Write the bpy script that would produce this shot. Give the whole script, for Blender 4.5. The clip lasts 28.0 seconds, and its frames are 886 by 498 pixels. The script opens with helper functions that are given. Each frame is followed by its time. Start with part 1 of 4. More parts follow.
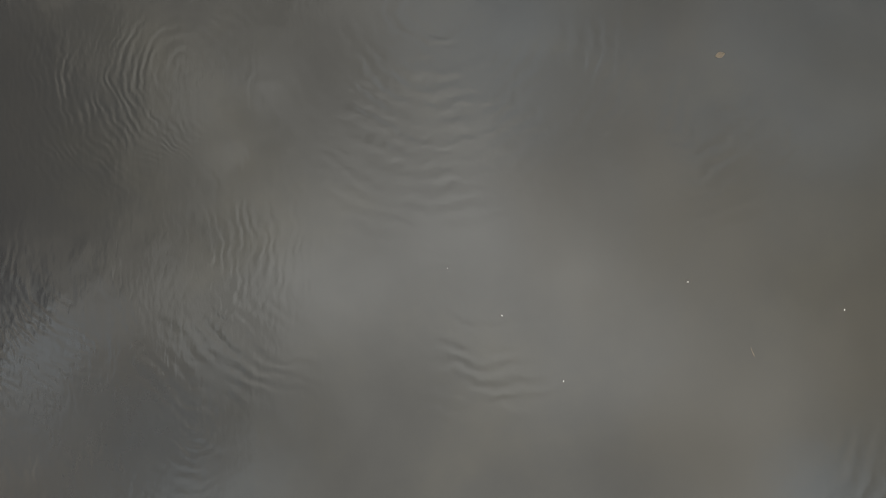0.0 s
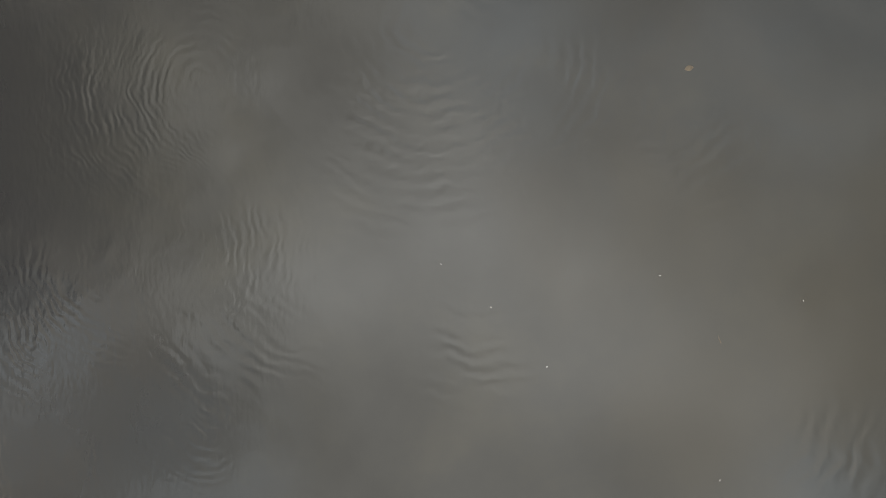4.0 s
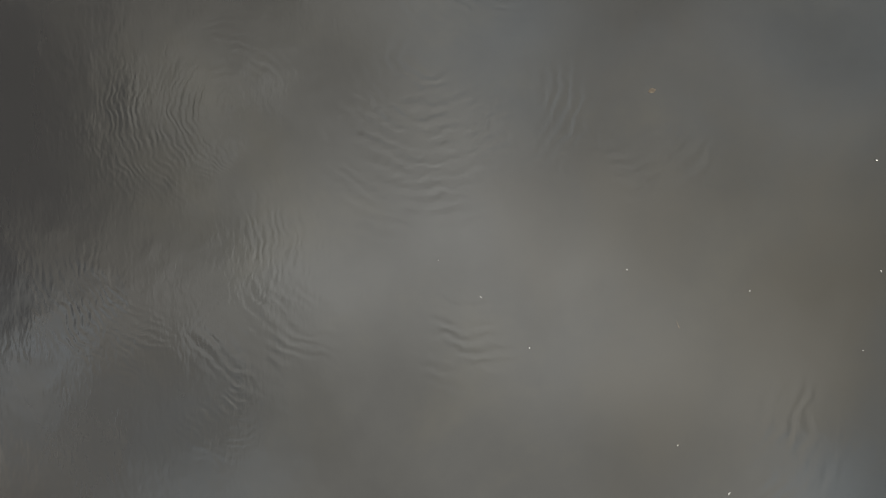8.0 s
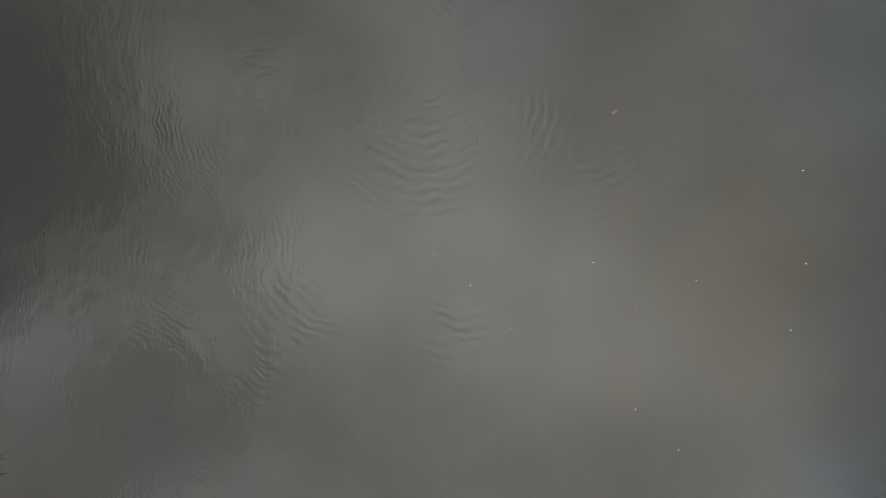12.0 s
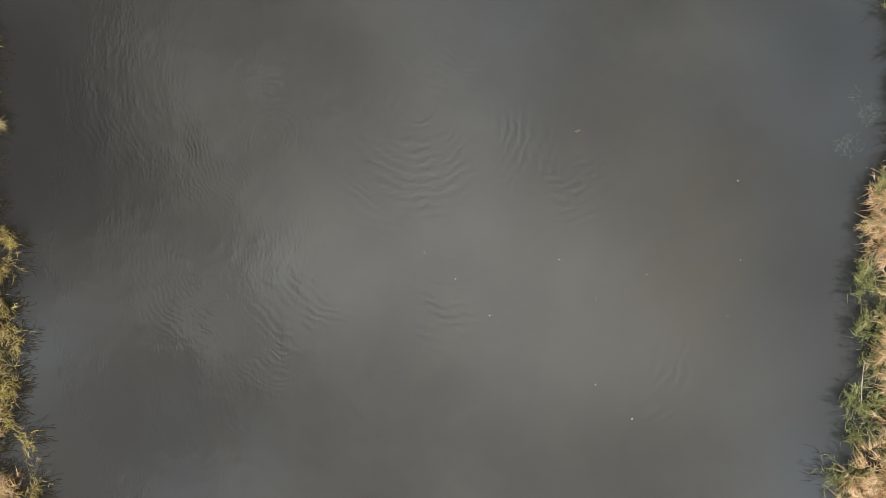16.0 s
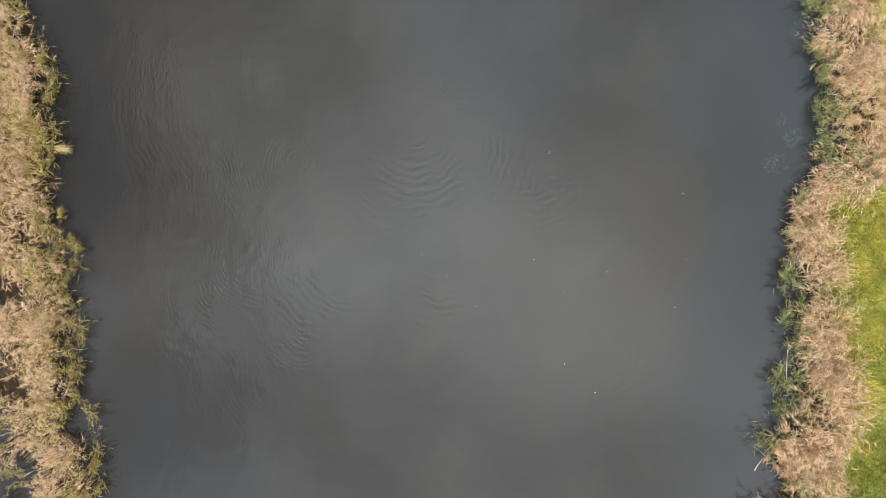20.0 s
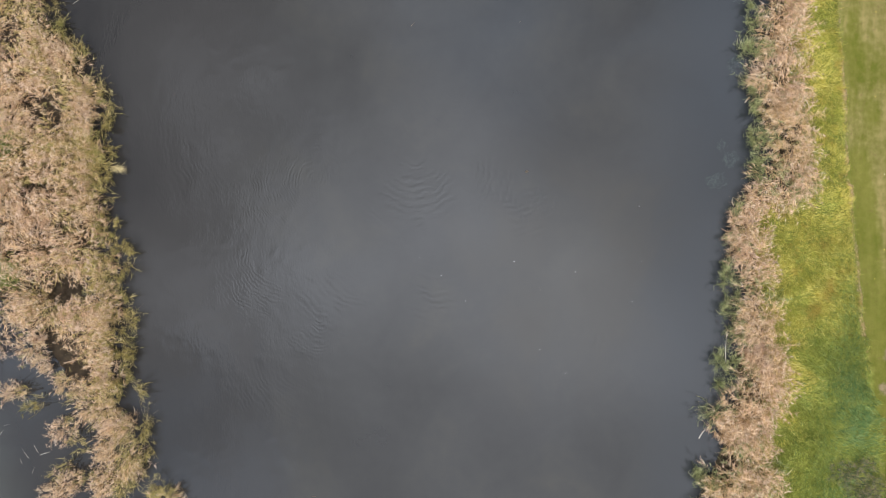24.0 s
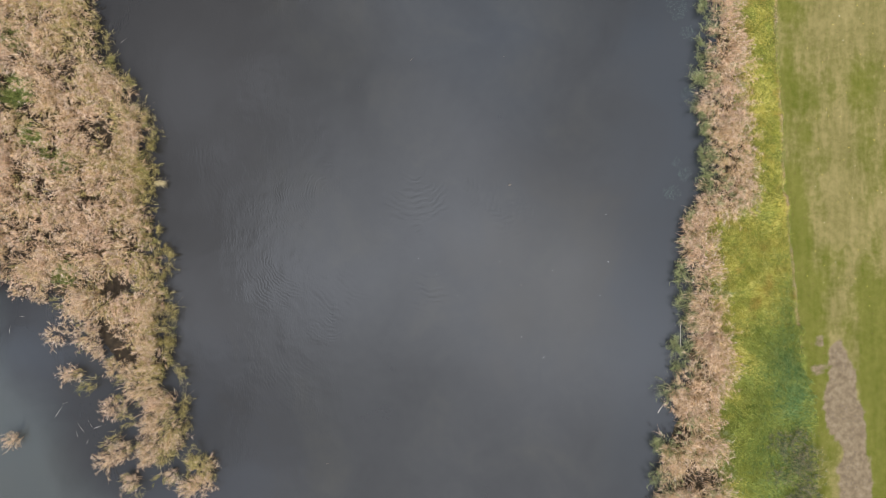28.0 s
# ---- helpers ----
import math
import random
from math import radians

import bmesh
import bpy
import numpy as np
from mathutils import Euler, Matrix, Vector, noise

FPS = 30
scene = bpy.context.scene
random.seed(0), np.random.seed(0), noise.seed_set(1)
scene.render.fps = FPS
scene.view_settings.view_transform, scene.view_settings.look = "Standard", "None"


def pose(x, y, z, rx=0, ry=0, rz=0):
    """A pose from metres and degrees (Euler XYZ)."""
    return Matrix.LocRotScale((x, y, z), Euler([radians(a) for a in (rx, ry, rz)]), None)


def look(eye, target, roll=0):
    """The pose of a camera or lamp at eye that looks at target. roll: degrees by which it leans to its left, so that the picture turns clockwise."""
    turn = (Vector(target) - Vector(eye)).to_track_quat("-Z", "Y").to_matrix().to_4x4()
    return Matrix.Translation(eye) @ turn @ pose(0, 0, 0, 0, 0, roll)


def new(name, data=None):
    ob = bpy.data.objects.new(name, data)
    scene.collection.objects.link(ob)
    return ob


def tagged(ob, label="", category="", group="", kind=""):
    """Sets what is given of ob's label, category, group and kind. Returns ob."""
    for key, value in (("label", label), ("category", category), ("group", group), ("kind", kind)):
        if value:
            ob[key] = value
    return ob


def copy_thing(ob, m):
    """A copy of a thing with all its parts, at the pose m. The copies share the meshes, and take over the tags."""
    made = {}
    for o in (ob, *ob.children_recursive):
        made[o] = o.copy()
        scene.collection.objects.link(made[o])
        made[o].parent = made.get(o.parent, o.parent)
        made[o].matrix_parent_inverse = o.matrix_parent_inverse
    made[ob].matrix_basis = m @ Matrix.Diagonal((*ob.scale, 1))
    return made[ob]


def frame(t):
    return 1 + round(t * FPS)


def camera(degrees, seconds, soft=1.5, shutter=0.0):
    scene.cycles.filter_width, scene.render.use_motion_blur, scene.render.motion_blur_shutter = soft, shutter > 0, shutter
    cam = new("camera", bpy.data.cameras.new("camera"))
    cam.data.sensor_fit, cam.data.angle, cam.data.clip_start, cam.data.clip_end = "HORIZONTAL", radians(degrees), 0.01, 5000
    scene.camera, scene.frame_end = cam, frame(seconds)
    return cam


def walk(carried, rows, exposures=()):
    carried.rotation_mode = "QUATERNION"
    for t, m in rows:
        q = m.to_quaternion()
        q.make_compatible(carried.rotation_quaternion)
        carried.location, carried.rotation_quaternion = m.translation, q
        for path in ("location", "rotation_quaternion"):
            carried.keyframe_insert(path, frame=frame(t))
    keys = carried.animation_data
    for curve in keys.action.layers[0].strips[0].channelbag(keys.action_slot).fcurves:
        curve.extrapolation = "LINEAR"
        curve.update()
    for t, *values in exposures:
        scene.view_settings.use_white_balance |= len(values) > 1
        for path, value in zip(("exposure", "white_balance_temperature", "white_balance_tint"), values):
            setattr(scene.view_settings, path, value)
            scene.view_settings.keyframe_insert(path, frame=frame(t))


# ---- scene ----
cam = camera(72.0, 28.0, soft=0.85)
PATH = [
    (0, 0, 0, 16.001, 1.082, 0.156, 0),
    (1, 0.046, 0.001, 16.347, 1.051, 0.17, -0.096),
    (2, 0.095, -0.005, 16.698, 1.011, 0.184, -0.181),
    (3, 0.147, -0.019, 17.067, 0.955, 0.198, -0.244),
    (4, 0.199, -0.033, 17.54, 0.886, 0.205, -0.287),
    (5, 0.247, -0.036, 18.188, 0.808, 0.201, -0.316),
    (6, 0.279, -0.03, 18.92, 0.728, 0.195, -0.333),
    (7, 0.292, -0.023, 19.627, 0.652, 0.195, -0.341),
    (8, 0.305, -0.04, 20.365, 0.58, 0.189, -0.349),
    (9, 0.333, -0.095, 21.216, 0.516, 0.165, -0.363),
    (10, 0.363, -0.148, 22.168, 0.461, 0.132, -0.374),
    (11, 0.385, -0.158, 23.179, 0.415, 0.1, -0.374),
    (12, 0.444, -0.151, 24.213, 0.374, 0.062, -0.363),
    (13, 0.575, -0.158, 25.237, 0.329, 0.013, -0.348),
    (14, 0.723, -0.17, 26.256, 0.285, -0.032, -0.35),
    (15, 0.831, -0.168, 27.294, 0.243, -0.057, -0.384),
    (16, 0.915, -0.144, 28.435, 0.213, -0.053, -0.428),
    (17, 1.005, -0.096, 29.748, 0.197, -0.022, -0.46),
    (18, 1.108, -0.045, 31.157, 0.182, 0.007, -0.492),
    (19, 1.215, -0.011, 32.567, 0.157, 0.007, -0.54),
    (20, 1.284, 0.002, 34.028, 0.132, -0.008, -0.603),
    (21, 1.286, 0.004, 35.611, 0.121, -0.027, -0.669),
    (22, 1.284, 0.027, 37.259, 0.143, -0.082, -0.695),
    (23, 1.339, 0.091, 38.892, 0.203, -0.195, -0.655),
    (24, 1.41, 0.14, 40.521, 0.262, -0.311, -0.629),
    (25, 1.452, 0.125, 42.178, 0.285, -0.372, -0.688),
    (26, 1.493, 0.092, 43.863, 0.308, -0.391, -0.765),
    (27, 1.57, 0.096, 45.573, 0.368, -0.395, -0.782),
    (28, 1.67, 0.126, 47.325, 0.453, -0.395, -0.757),
]
# exposure and white balance along the way
EXPOSURE = [(0, 0.3, 6440, 8), (15, 0.3, 6440, 8), (18, 0.29, 6280, 9), (21, 0.25, 5950, 11), (24.5, 0.18, 5750, 13), (28, 0.11, 5680, 13)]
# light and water
SKY_STRENGTH, SUN_POWER = 1.10, 4.2
CLOUDS = (
    (0.16, 0.0, 0.70, 0.185), (-0.42, 0.27, 0.24, 0.12), (-0.66, -0.17, 0.24, -0.03), (-0.05, 0.30, 0.34, 0.03), (0.28, 0.30, 0.34, -0.03),
    (0.24, -0.34, 0.40, -0.06), (-0.80, 0.24, 0.46, -0.17), (-0.62, -0.12, 0.42, 0.06), (-0.36, -0.24, 0.22, 0.01), (-0.40, -0.38, 0.2, 0.06),
    (0.55, 0.10, 0.30, 0.02), (-0.22, 0.0, 0.32, 0.06), (-0.55, -0.05, 0.25, 0.06), (-0.80, 0.36, 0.30, -0.06), (-0.84, 0.02, 0.34, -0.15),
    (-0.70, -0.42, 0.34, -0.07), (-0.69, -0.15, 0.12, 0.07), (0.05, 0.42, 0.5, 0.035), (0.6, 0.05, 0.3, 0.015), (-0.60, -0.29, 0.2, 0.02), (-0.36, 0.16, 0.10, -0.04), (-0.40, 0.05, 0.22, 0.03), (-0.36, -0.16, 0.22, 0.03), (0.34, -0.15, 0.16, 0.02), (0.68, -0.40, 0.22, 0.05))
# thinner, bluer places in the deck: place, radius, weight
BLUE_GAPS = ((-0.46, -0.36, 0.28, 0.8), (0.64, 0.34, 0.38, 0.7), (-0.70, -0.15, 0.22, 0.9), (0.12, 0.44, 0.3, 0.6), (0.70, -0.42, 0.26, 0.9))
WATER_DARK, WATER_MID, WATER_SILT, WATER_CLEAR = (0.014, 0.0135, 0.012), (0.019, 0.0185, 0.016), (0.026, 0.0242, 0.0185), (0.0175, 0.0195, 0.0205)
WATER_SHOAL, WATER_WEST, WATER_POOL = (0.030, 0.0265, 0.0185), (0.0165, 0.015, 0.0128), (0.048, 0.051, 0.044)
RIPPLE, SWELL = 0.0038, 0.009
# trains of round waves: middle, the patch of water where they still show (place, radius), wavelength, height
WAVES = (
    (-0.2, 6.8, -0.7, 3.6, 4.6, 0.46, 0.0038), (-0.2, 6.8, 4.6, 4.4, 3.2, 0.46, 0.0022), (-6.4, 5.0, -9.4, 4.3, 3.2, 0.21, 0.0014),
    (-6.9, 5.2, -6.6, 6.2, 3.0, 0.32, 0.0010), (-5.4, 4.6, -6.9, 3.3, 0.9, 0.17, 0.0014), (-8.5, 0.5, -11.4, -1.9, 3.4, 0.26, 0.0016),
    (-6.6, -4.2, -7.2, -5.4, 2.6, 0.28, 0.0010), (1.2, 2.2, 0.9, -2.7, 2.6, 0.52, 0.0030), (-2.6, 1.6, -6.2, -2.9, 3.6, 0.40, 0.0014),
    (5.6, 6.0, 7.6, 3.0, 3.0, 0.50, 0.0028), (-8.0, 8.0, -14.6, 7.2, 6.0, 0.34, 0.0008), (-6.0, -6.0, -10.2, -9.2, 4.0, 0.30, 0.0008),
    (-9.6, 0.4, -5.2, 0.2, 3.4, 0.26, 0.0008), (8.0, -4.0, 11.6, -6.4, 3.0, 0.55, 0.0020), (3.0, 12.0, 1.0, 9.0, 3.0, 0.40, 0.0018))
walk(cam, [(t, pose(*p)) for t, *p in PATH], exposures=EXPOSURE)

# ---- light ----
SUN_ELEVATION, SUN_AZIMUTH = 42.0, 200.0   # azimuth clockwise from +y
world = bpy.data.worlds.new("overcast_sky")
scene.world = world
world.use_nodes = True


def node(tree, kind, ins=None, operation=""):
    n = tree.nodes.new(kind)
    if operation:
        n.operation = operation
    for k, v in (ins or {}).items():
        if isinstance(v, bpy.types.NodeSocket):
            tree.links.new(v, n.inputs[k])
        else:
            n.inputs[k].default_value = v
    return n


def math_node(tree, op, a, b=0.0, c=0.0, clamp=False):
    n = node(tree, "ShaderNodeMath", {0: a, 1: b, 2: c}, operation=op)
    n.use_clamp = clamp
    return n.outputs[0]


def mix_rgb(tree, fac, a, b, blend="MIX"):
    n = tree.nodes.new("ShaderNodeMix")
    n.data_type, n.blend_type = "RGBA", blend
    for k, v in ((0, fac), (6, a), (7, b)):
        if isinstance(v, bpy.types.NodeSocket):
            tree.links.new(v, n.inputs[k])
        else:
            n.inputs[k].default_value = v if k == 0 else (*v, 1)
    return n.outputs[2]


def span(tree, value, a, b, lo=0.0, hi=1.0):
    n = node(tree, "ShaderNodeMapRange", {0: value, 1: a, 2: b, 3: lo, 4: hi})
    n.interpolation_type = "SMOOTHSTEP"
    return n.outputs[0]


def noise_tex(tree, vector, scale, detail=3.0, rough=0.55, distortion=0.0):
    return node(tree, "ShaderNodeTexNoise", {"Vector": vector, "Scale": scale, "Detail": detail, "Roughness": rough, "Distortion": distortion}).outputs[0]


def ramp(tree, fac, stops):
    n = tree.nodes.new("ShaderNodeValToRGB")
    while len(n.color_ramp.elements) < len(stops):
        n.color_ramp.elements.new(0.5)
    for e, (p, c) in zip(n.color_ramp.elements, stops):
        e.position, e.color = p, (*c, 1)
    tree.links.new(fac, n.inputs[0])
    return n.outputs[0]


wt = world.node_tree
wt.nodes.clear()
sky = node(wt, "ShaderNodeTexSky")
sky.sky_type, sky.sun_disc = "NISHITA", False
sky.sun_elevation, sky.sun_rotation = radians(SUN_ELEVATION), radians(SUN_AZIMUTH)
way = node(wt, "ShaderNodeTexCoord").outputs["Generated"]
sep = node(wt, "ShaderNodeSeparateXYZ", {0: way})
height = math_node(wt, "MAXIMUM", sep.outputs[2], 0.08)
deck = node(wt, "ShaderNodeCombineXYZ", {0: math_node(wt, "DIVIDE", sep.outputs[0], height), 1: math_node(wt, "DIVIDE", sep.outputs[1], height)}).outputs[0]
wisps = noise_tex(wt, deck, 7.0, 5.0, 0.55, 0.4)
bulk = noise_tex(wt, node(wt, "ShaderNodeVectorMath", {0: deck, 1: (3.7, 1.9, 0.0)}, operation="ADD").outputs[0], 1.7, 2.0, 0.45)
cover = math_node(wt, "ADD", math_node(wt, "MULTIPLY_ADD", wisps, 0.085, 0.2275), math_node(wt, "MULTIPLY", bulk, 0.45))
# soft cloud masses of the grey deck: place on the deck, radius, weight
for cu, cv, cr, cw in CLOUDS:
    gap = node(wt, "ShaderNodeVectorMath", {0: deck, 1: (cu, cv, 0.0)}, operation="DISTANCE").outputs["Value"]
    gap = math_node(wt, "ADD", gap, math_node(wt, "MULTIPLY", math_node(wt, "SUBTRACT", wisps, 0.5), 0.25))
    cover = math_node(wt, "ADD", cover, span(wt, gap, 0.0, cr, cw, 0.0))
cloud = ramp(wt, cover, [(0.28, (0.345, 0.335, 0.335)), (0.5, (0.98, 0.94, 0.885)), (0.66, (2.26, 2.21, 2.12)), (0.9, (5.0, 4.95, 4.8))])
thin = math_node(wt, "MULTIPLY", span(wt, cover, 0.30, 0.52, 1.0, 0.0), 0.5)
blue = mix_rgb(wt, 1.0, sky.outputs[0], (0.10, 0.10, 0.10), "MULTIPLY")
# the deck is brightest overhead, as under any overcast
reach = node(wt, "ShaderNodeVectorMath", {0: deck}, operation="LENGTH").outputs["Value"]
cloud = mix_rgb(wt, span(wt, reach, 0.9, 3.0), cloud, mix_rgb(wt, 1.0, cloud, (0.25, 0.27, 0.30), "MULTIPLY"))
for cu, cv, cr, cw in BLUE_GAPS:
    gap = node(wt, "ShaderNodeVectorMath", {0: deck, 1: (cu, cv, 0.0)}, operation="DISTANCE").outputs["Value"]
    gap = math_node(wt, "ADD", gap, math_node(wt, "MULTIPLY", math_node(wt, "SUBTRACT", wisps, 0.5), 0.3))
    cloud = mix_rgb(wt, span(wt, gap, 0.0, cr, cw, 0.0), cloud, mix_rgb(wt, 1.0, cloud, (0.87, 1.0, 1.17), "MULTIPLY"))
air = node(wt, "ShaderNodeBackground", {0: mix_rgb(wt, thin, cloud, blue), 1: SKY_STRENGTH})
node(wt, "ShaderNodeOutputWorld", {0: air.outputs[0]})

sun_data = bpy.data.lights.new("sun", "SUN")
sun_data.energy, sun_data.angle, sun_data.color = SUN_POWER, radians(2.5), (1.0, 0.97, 0.92)
az, el = radians(SUN_AZIMUTH), radians(SUN_ELEVATION)
sun = new("sun", sun_data)
sun.matrix_world = look((60 * math.sin(az) * math.cos(el), 60 * math.cos(az) * math.cos(el), 60 * math.sin(el)), (0, 0, 0))


# ---- plan ----
def smooth(x, a, b):
    t = np.clip((x - a) / (b - a), 0, 1)
    return t * t * (3 - 2 * t)


def vnoise(x, y, seed=0):
    """Smooth value noise, 0 to 1, about one blob a unit."""
    x, y = np.asarray(x, float), np.asarray(y, float)
    xi, yi = np.floor(x), np.floor(y)
    u, v = x - xi, y - yi
    u, v = u * u * (3 - 2 * u), v * v * (3 - 2 * v)

    def h(i, j):
        s = np.sin(i * 127.1 + j * 311.7 + seed * 74.7) * 43758.5453
        return s - np.floor(s)
    return (h(xi, yi) * (1 - u) + h(xi + 1, yi) * u) * (1 - v) + (h(xi, yi + 1) * (1 - u) + h(xi + 1, yi + 1) * u) * v


def fbm(x, y, seed=0):
    return 0.55 * vnoise(x, y, seed) + 0.3 * vnoise(2.1 * np.asarray(x), 2.1 * np.asarray(y), seed + 5) + 0.15 * vnoise(4.3 * np.asarray(x), 4.3 * np.asarray(y), seed + 9)


# lines of the plan, as x at a y that rises from south to north
LEFT_SHORE = ((-19, -18.1), (-16.5, -18.4), (-14.7, -18.8), (-13.7, -18.3), (-12.0, -18.1), (-10.5, -18.5), (-10.2, -19.7), (-9.6, -19.5), (-8.6, -18.9), (-7.9, -19.1), (-6.7, -19.7), (-6.0, -19.1), (-5.1, -20.0), (-4.2, -19.2), (-3.2, -19.1), (-2.3, -20.2), (-0.8, -19.7), (0.9, -19.3), (2.2, -19.9), (3.1, -20.5), (3.8, -21.1), (4.4, -21.9), (5.0, -21.5), (5.6, -20.6), (6.2, -20.7), (6.9, -20.3), (7.6, -20.9), (8.2, -21.2), (8.8, -20.7), (9.8, -20.5), (10.7, -20.9), (11.8, -21.8), (13.2, -22.0), (13.6, -23.0), (14.4, -23.7), (16.2, -24.1), (17.4, -24.3), (17.9, -23.6), (18.8, -23.9), (20.1, -25.2), (24.0, -25.7), (28, -26.3))
POOL_SHORE = ((-15.8, -19.7), (-14.7, -20.6), (-12.9, -20.8), (-11.2, -20.3), (-9.9, -21.4), (-8.9, -22.7), (-7.6, -23.9), (-6.0, -25.0), (-4.2, -26.1), (-2.7, -28.4), (-1.8, -31.4), (-0.9, -45.6))
RIGHT_SHORE = ((-26, 17.2), (-18.7, 17.6), (-14.8, 17.4), (-12.7, 18.3), (-11, 18.4), (-9.2, 19.4), (-7.9, 19.0), (-6.6, 20.3), (-5.3, 20.5), (-4, 19.7), (0.3, 20.1), (2, 20.4), (3.8, 21.4), (6.4, 21.9), (8.1, 21.4), (9.9, 21.9), (12, 21.6), (13.8, 22.2), (16.9, 21.6), (19.5, 22.6), (28, 23))
REED_WEST = ((-26, 18.2), (-18.4, 18.7), (-17.1, 18.7), (-14.9, 19.1), (-13.9, 19.7), (-12.7, 19.5), (-12.2, 19.0), (-10.8, 19.2), (-9.9, 19.9), (-9.1, 20.6), (-8.4, 20.0), (-8.2, 20.6), (-7.4, 21.4), (-5.2, 21.1), (-3.5, 21.6), (-1.8, 21.5), (-0.2, 21.0), (1.6, 20.8), (2.5, 21.5), (3.5, 21.7), (4.2, 22.3), (5.1, 22.9), (7.9, 23.1), (10.1, 22.9), (11.2, 22.4), (12.4, 22.7), (14.2, 23.0), (17.2, 23.0), (19.4, 23.1), (28, 24.0))
RIGHT_INNER = ((-26, 23.2), (-17.6, 23.5), (-15.0, 22.9), (-12.5, 22.8), (-9.9, 23.1), (-8.6, 23.7), (-6.4, 23.6), (-3.9, 23.1), (-0.5, 22.8), (2.1, 22.8), (3.0, 23.3), (3.4, 24.6), (3.9, 26.1), (4.4, 26.1), (6.4, 25.6), (8.1, 26.1), (9.4, 25.5), (10.7, 25.1), (14.6, 25.2), (17.2, 24.9), (19.3, 24.7), (28, 24.9))
LAWN_LINE = ((-26, 30.8), (-13.2, 30.3), (-8.8, 29.8), (-5.4, 29.2), (0.3, 28.8), (6.1, 28.3), (9.4, 28.2), (13.9, 28.0), (19.5, 27.9), (28, 27.8))
DIRT_WEST = ((-26, 32.1), (-17.0, 32.0), (-15.9, 32.5), (-15.0, 32.4), (-13.9, 31.3), (-12.1, 31.2), (-11.2, 31.4), (-9.0, 31.6), (-7.6, 31.6), (-6.5, 32.6))
DIRT_EAST = ((-26, 35.3), (-19, 35.1), (-15.6, 34.6), (-12.3, 34.5), (-11.2, 33.8), (-9.1, 33.8), (-8.0, 33.3), (-6.5, 32.6))
BED_GAPS = ((-22.9, -1.9, 1.0), (-27.7, -2.1, 1.0), (-22.2, -2.9, 0.9), (-25.4, -4.2, 0.9), (-23.7, -4.5, 0.8), (-23.3, -5.7, 0.9), (-25.3, -8.0, 0.6), (-20.4, -8.8, 0.6), (-25.2, -1.3, 0.7), (-22.7, -6.9, 0.5), (-24.9, -6.0, 0.7), (-20.8, -10.4, 0.5), (-24.3, 1.4, 0.6), (-27.3, 3.2, 0.6), (-30.0, 0.8, 0.7), (-21.9, 5.4, 0.4), (-26.4, 12.6, 0.5), (-23.4, 13.4, 0.5), (-24.6, 9.0, 0.6), (-20.2, -12.4, 0.5))
EAST_GAPS = ((20.6, -7.8, 0.9), (21.4, -16.6, 1.2), (20.2, -17.2, 0.9), (22.3, -13.5, 0.8), (20.0, -13.7, 0.8), (21.9, -10.2, 0.5), (22.8, -17.4, 0.5))
GREEN_SPOTS = ((-30.8, 17.6, 1.3), (-30.6, 13.3, 1.3), (-27.5, 7.5, 1.0), (-29.4, 9.4, 0.9), (-26.9, -0.8, 0.9), (-28.1, 11.1, 0.6))


def line(rows, y):
    return np.interp(y, [r[0] for r in rows], [r[1] for r in rows])


def in_left_bed(x, y, edge=0.0):
    shore = line(LEFT_SHORE, y) - 0.1 + 0.9 * (fbm(y * 1.1, x * 0.25 + 3, 2) - 0.5)
    pool = np.where(y > -0.2, -60.0, line(POOL_SHORE, y)) + 0.7 * (fbm(x, y, 4) - 0.5)
    inside = (x < shore - edge) & (x > pool + edge * 1.6) & (y > -15.3 + 0.6 * (vnoise(x * 2, y, 14) - 0.5))
    inside |= np.hypot((x + 17.2) / 1.25, (y + 16.7) / 1.5) < 0.5 + 0.8 * vnoise(x * 1.6, y * 1.6, 16)
    for gx, gy, gr in GREEN_SPOTS:
        inside &= np.hypot(x - gx, y - gy) > gr * (0.65 + 0.8 * vnoise(x * 1.5, y * 1.5, 9))
    for gx, gy, gr in BED_GAPS:
        inside &= np.hypot(x - gx, y - gy) > gr * (0.62 + 0.8 * vnoise(x * 2, y * 2, 8))
    return inside


def land(x, y):
    """Height of the bed and banks; the water stands at 0."""
    x, y = np.broadcast_arrays(np.asarray(x, float), np.asarray(y, float))
    d = x - line(RIGHT_SHORE, y)
    h = -0.9 + 0.95 * smooth(d, -1.2, 2.4) + 0.3 * smooth(d, 2.0, 5.5) + 0.05 * smooth(d, 6, 14)
    e = line(LEFT_SHORE, y) - x
    pool = np.where(y > -0.2, 60.0, x - line(POOL_SHORE, y))
    bed = smooth(e, -0.4, 2.4) * smooth(pool, -1.0, 0.6) * smooth(y, -17.3, -15.2)
    h = np.maximum(h, -0.9 + 0.94 * bed)
    h = np.maximum(h, -0.9 + 1.3 * smooth(-x, 40, 48))
    return h + 0.05 * (fbm(x * 0.8, y * 0.8, 1) - 0.5) + 0.03 * (fbm(x * 3, y * 3, 6) - 0.5)


def mottle(x, y, seed=0):
    """Like fbm, with every octave turned, so that no rows and columns show."""
    x, y = np.asarray(x, float), np.asarray(y, float)
    total = 0.0
    for k, (amp, size, turn) in enumerate(((0.4, 1.0, 0.5), (0.28, 1.9, 1.3), (0.32, 3.1, 2.2))):
        c, d = math.cos(turn), math.sin(turn)
        total = total + amp * vnoise((x * c - y * d) * size, (x * d + y * c) * size, seed + 3 * k)
    return total


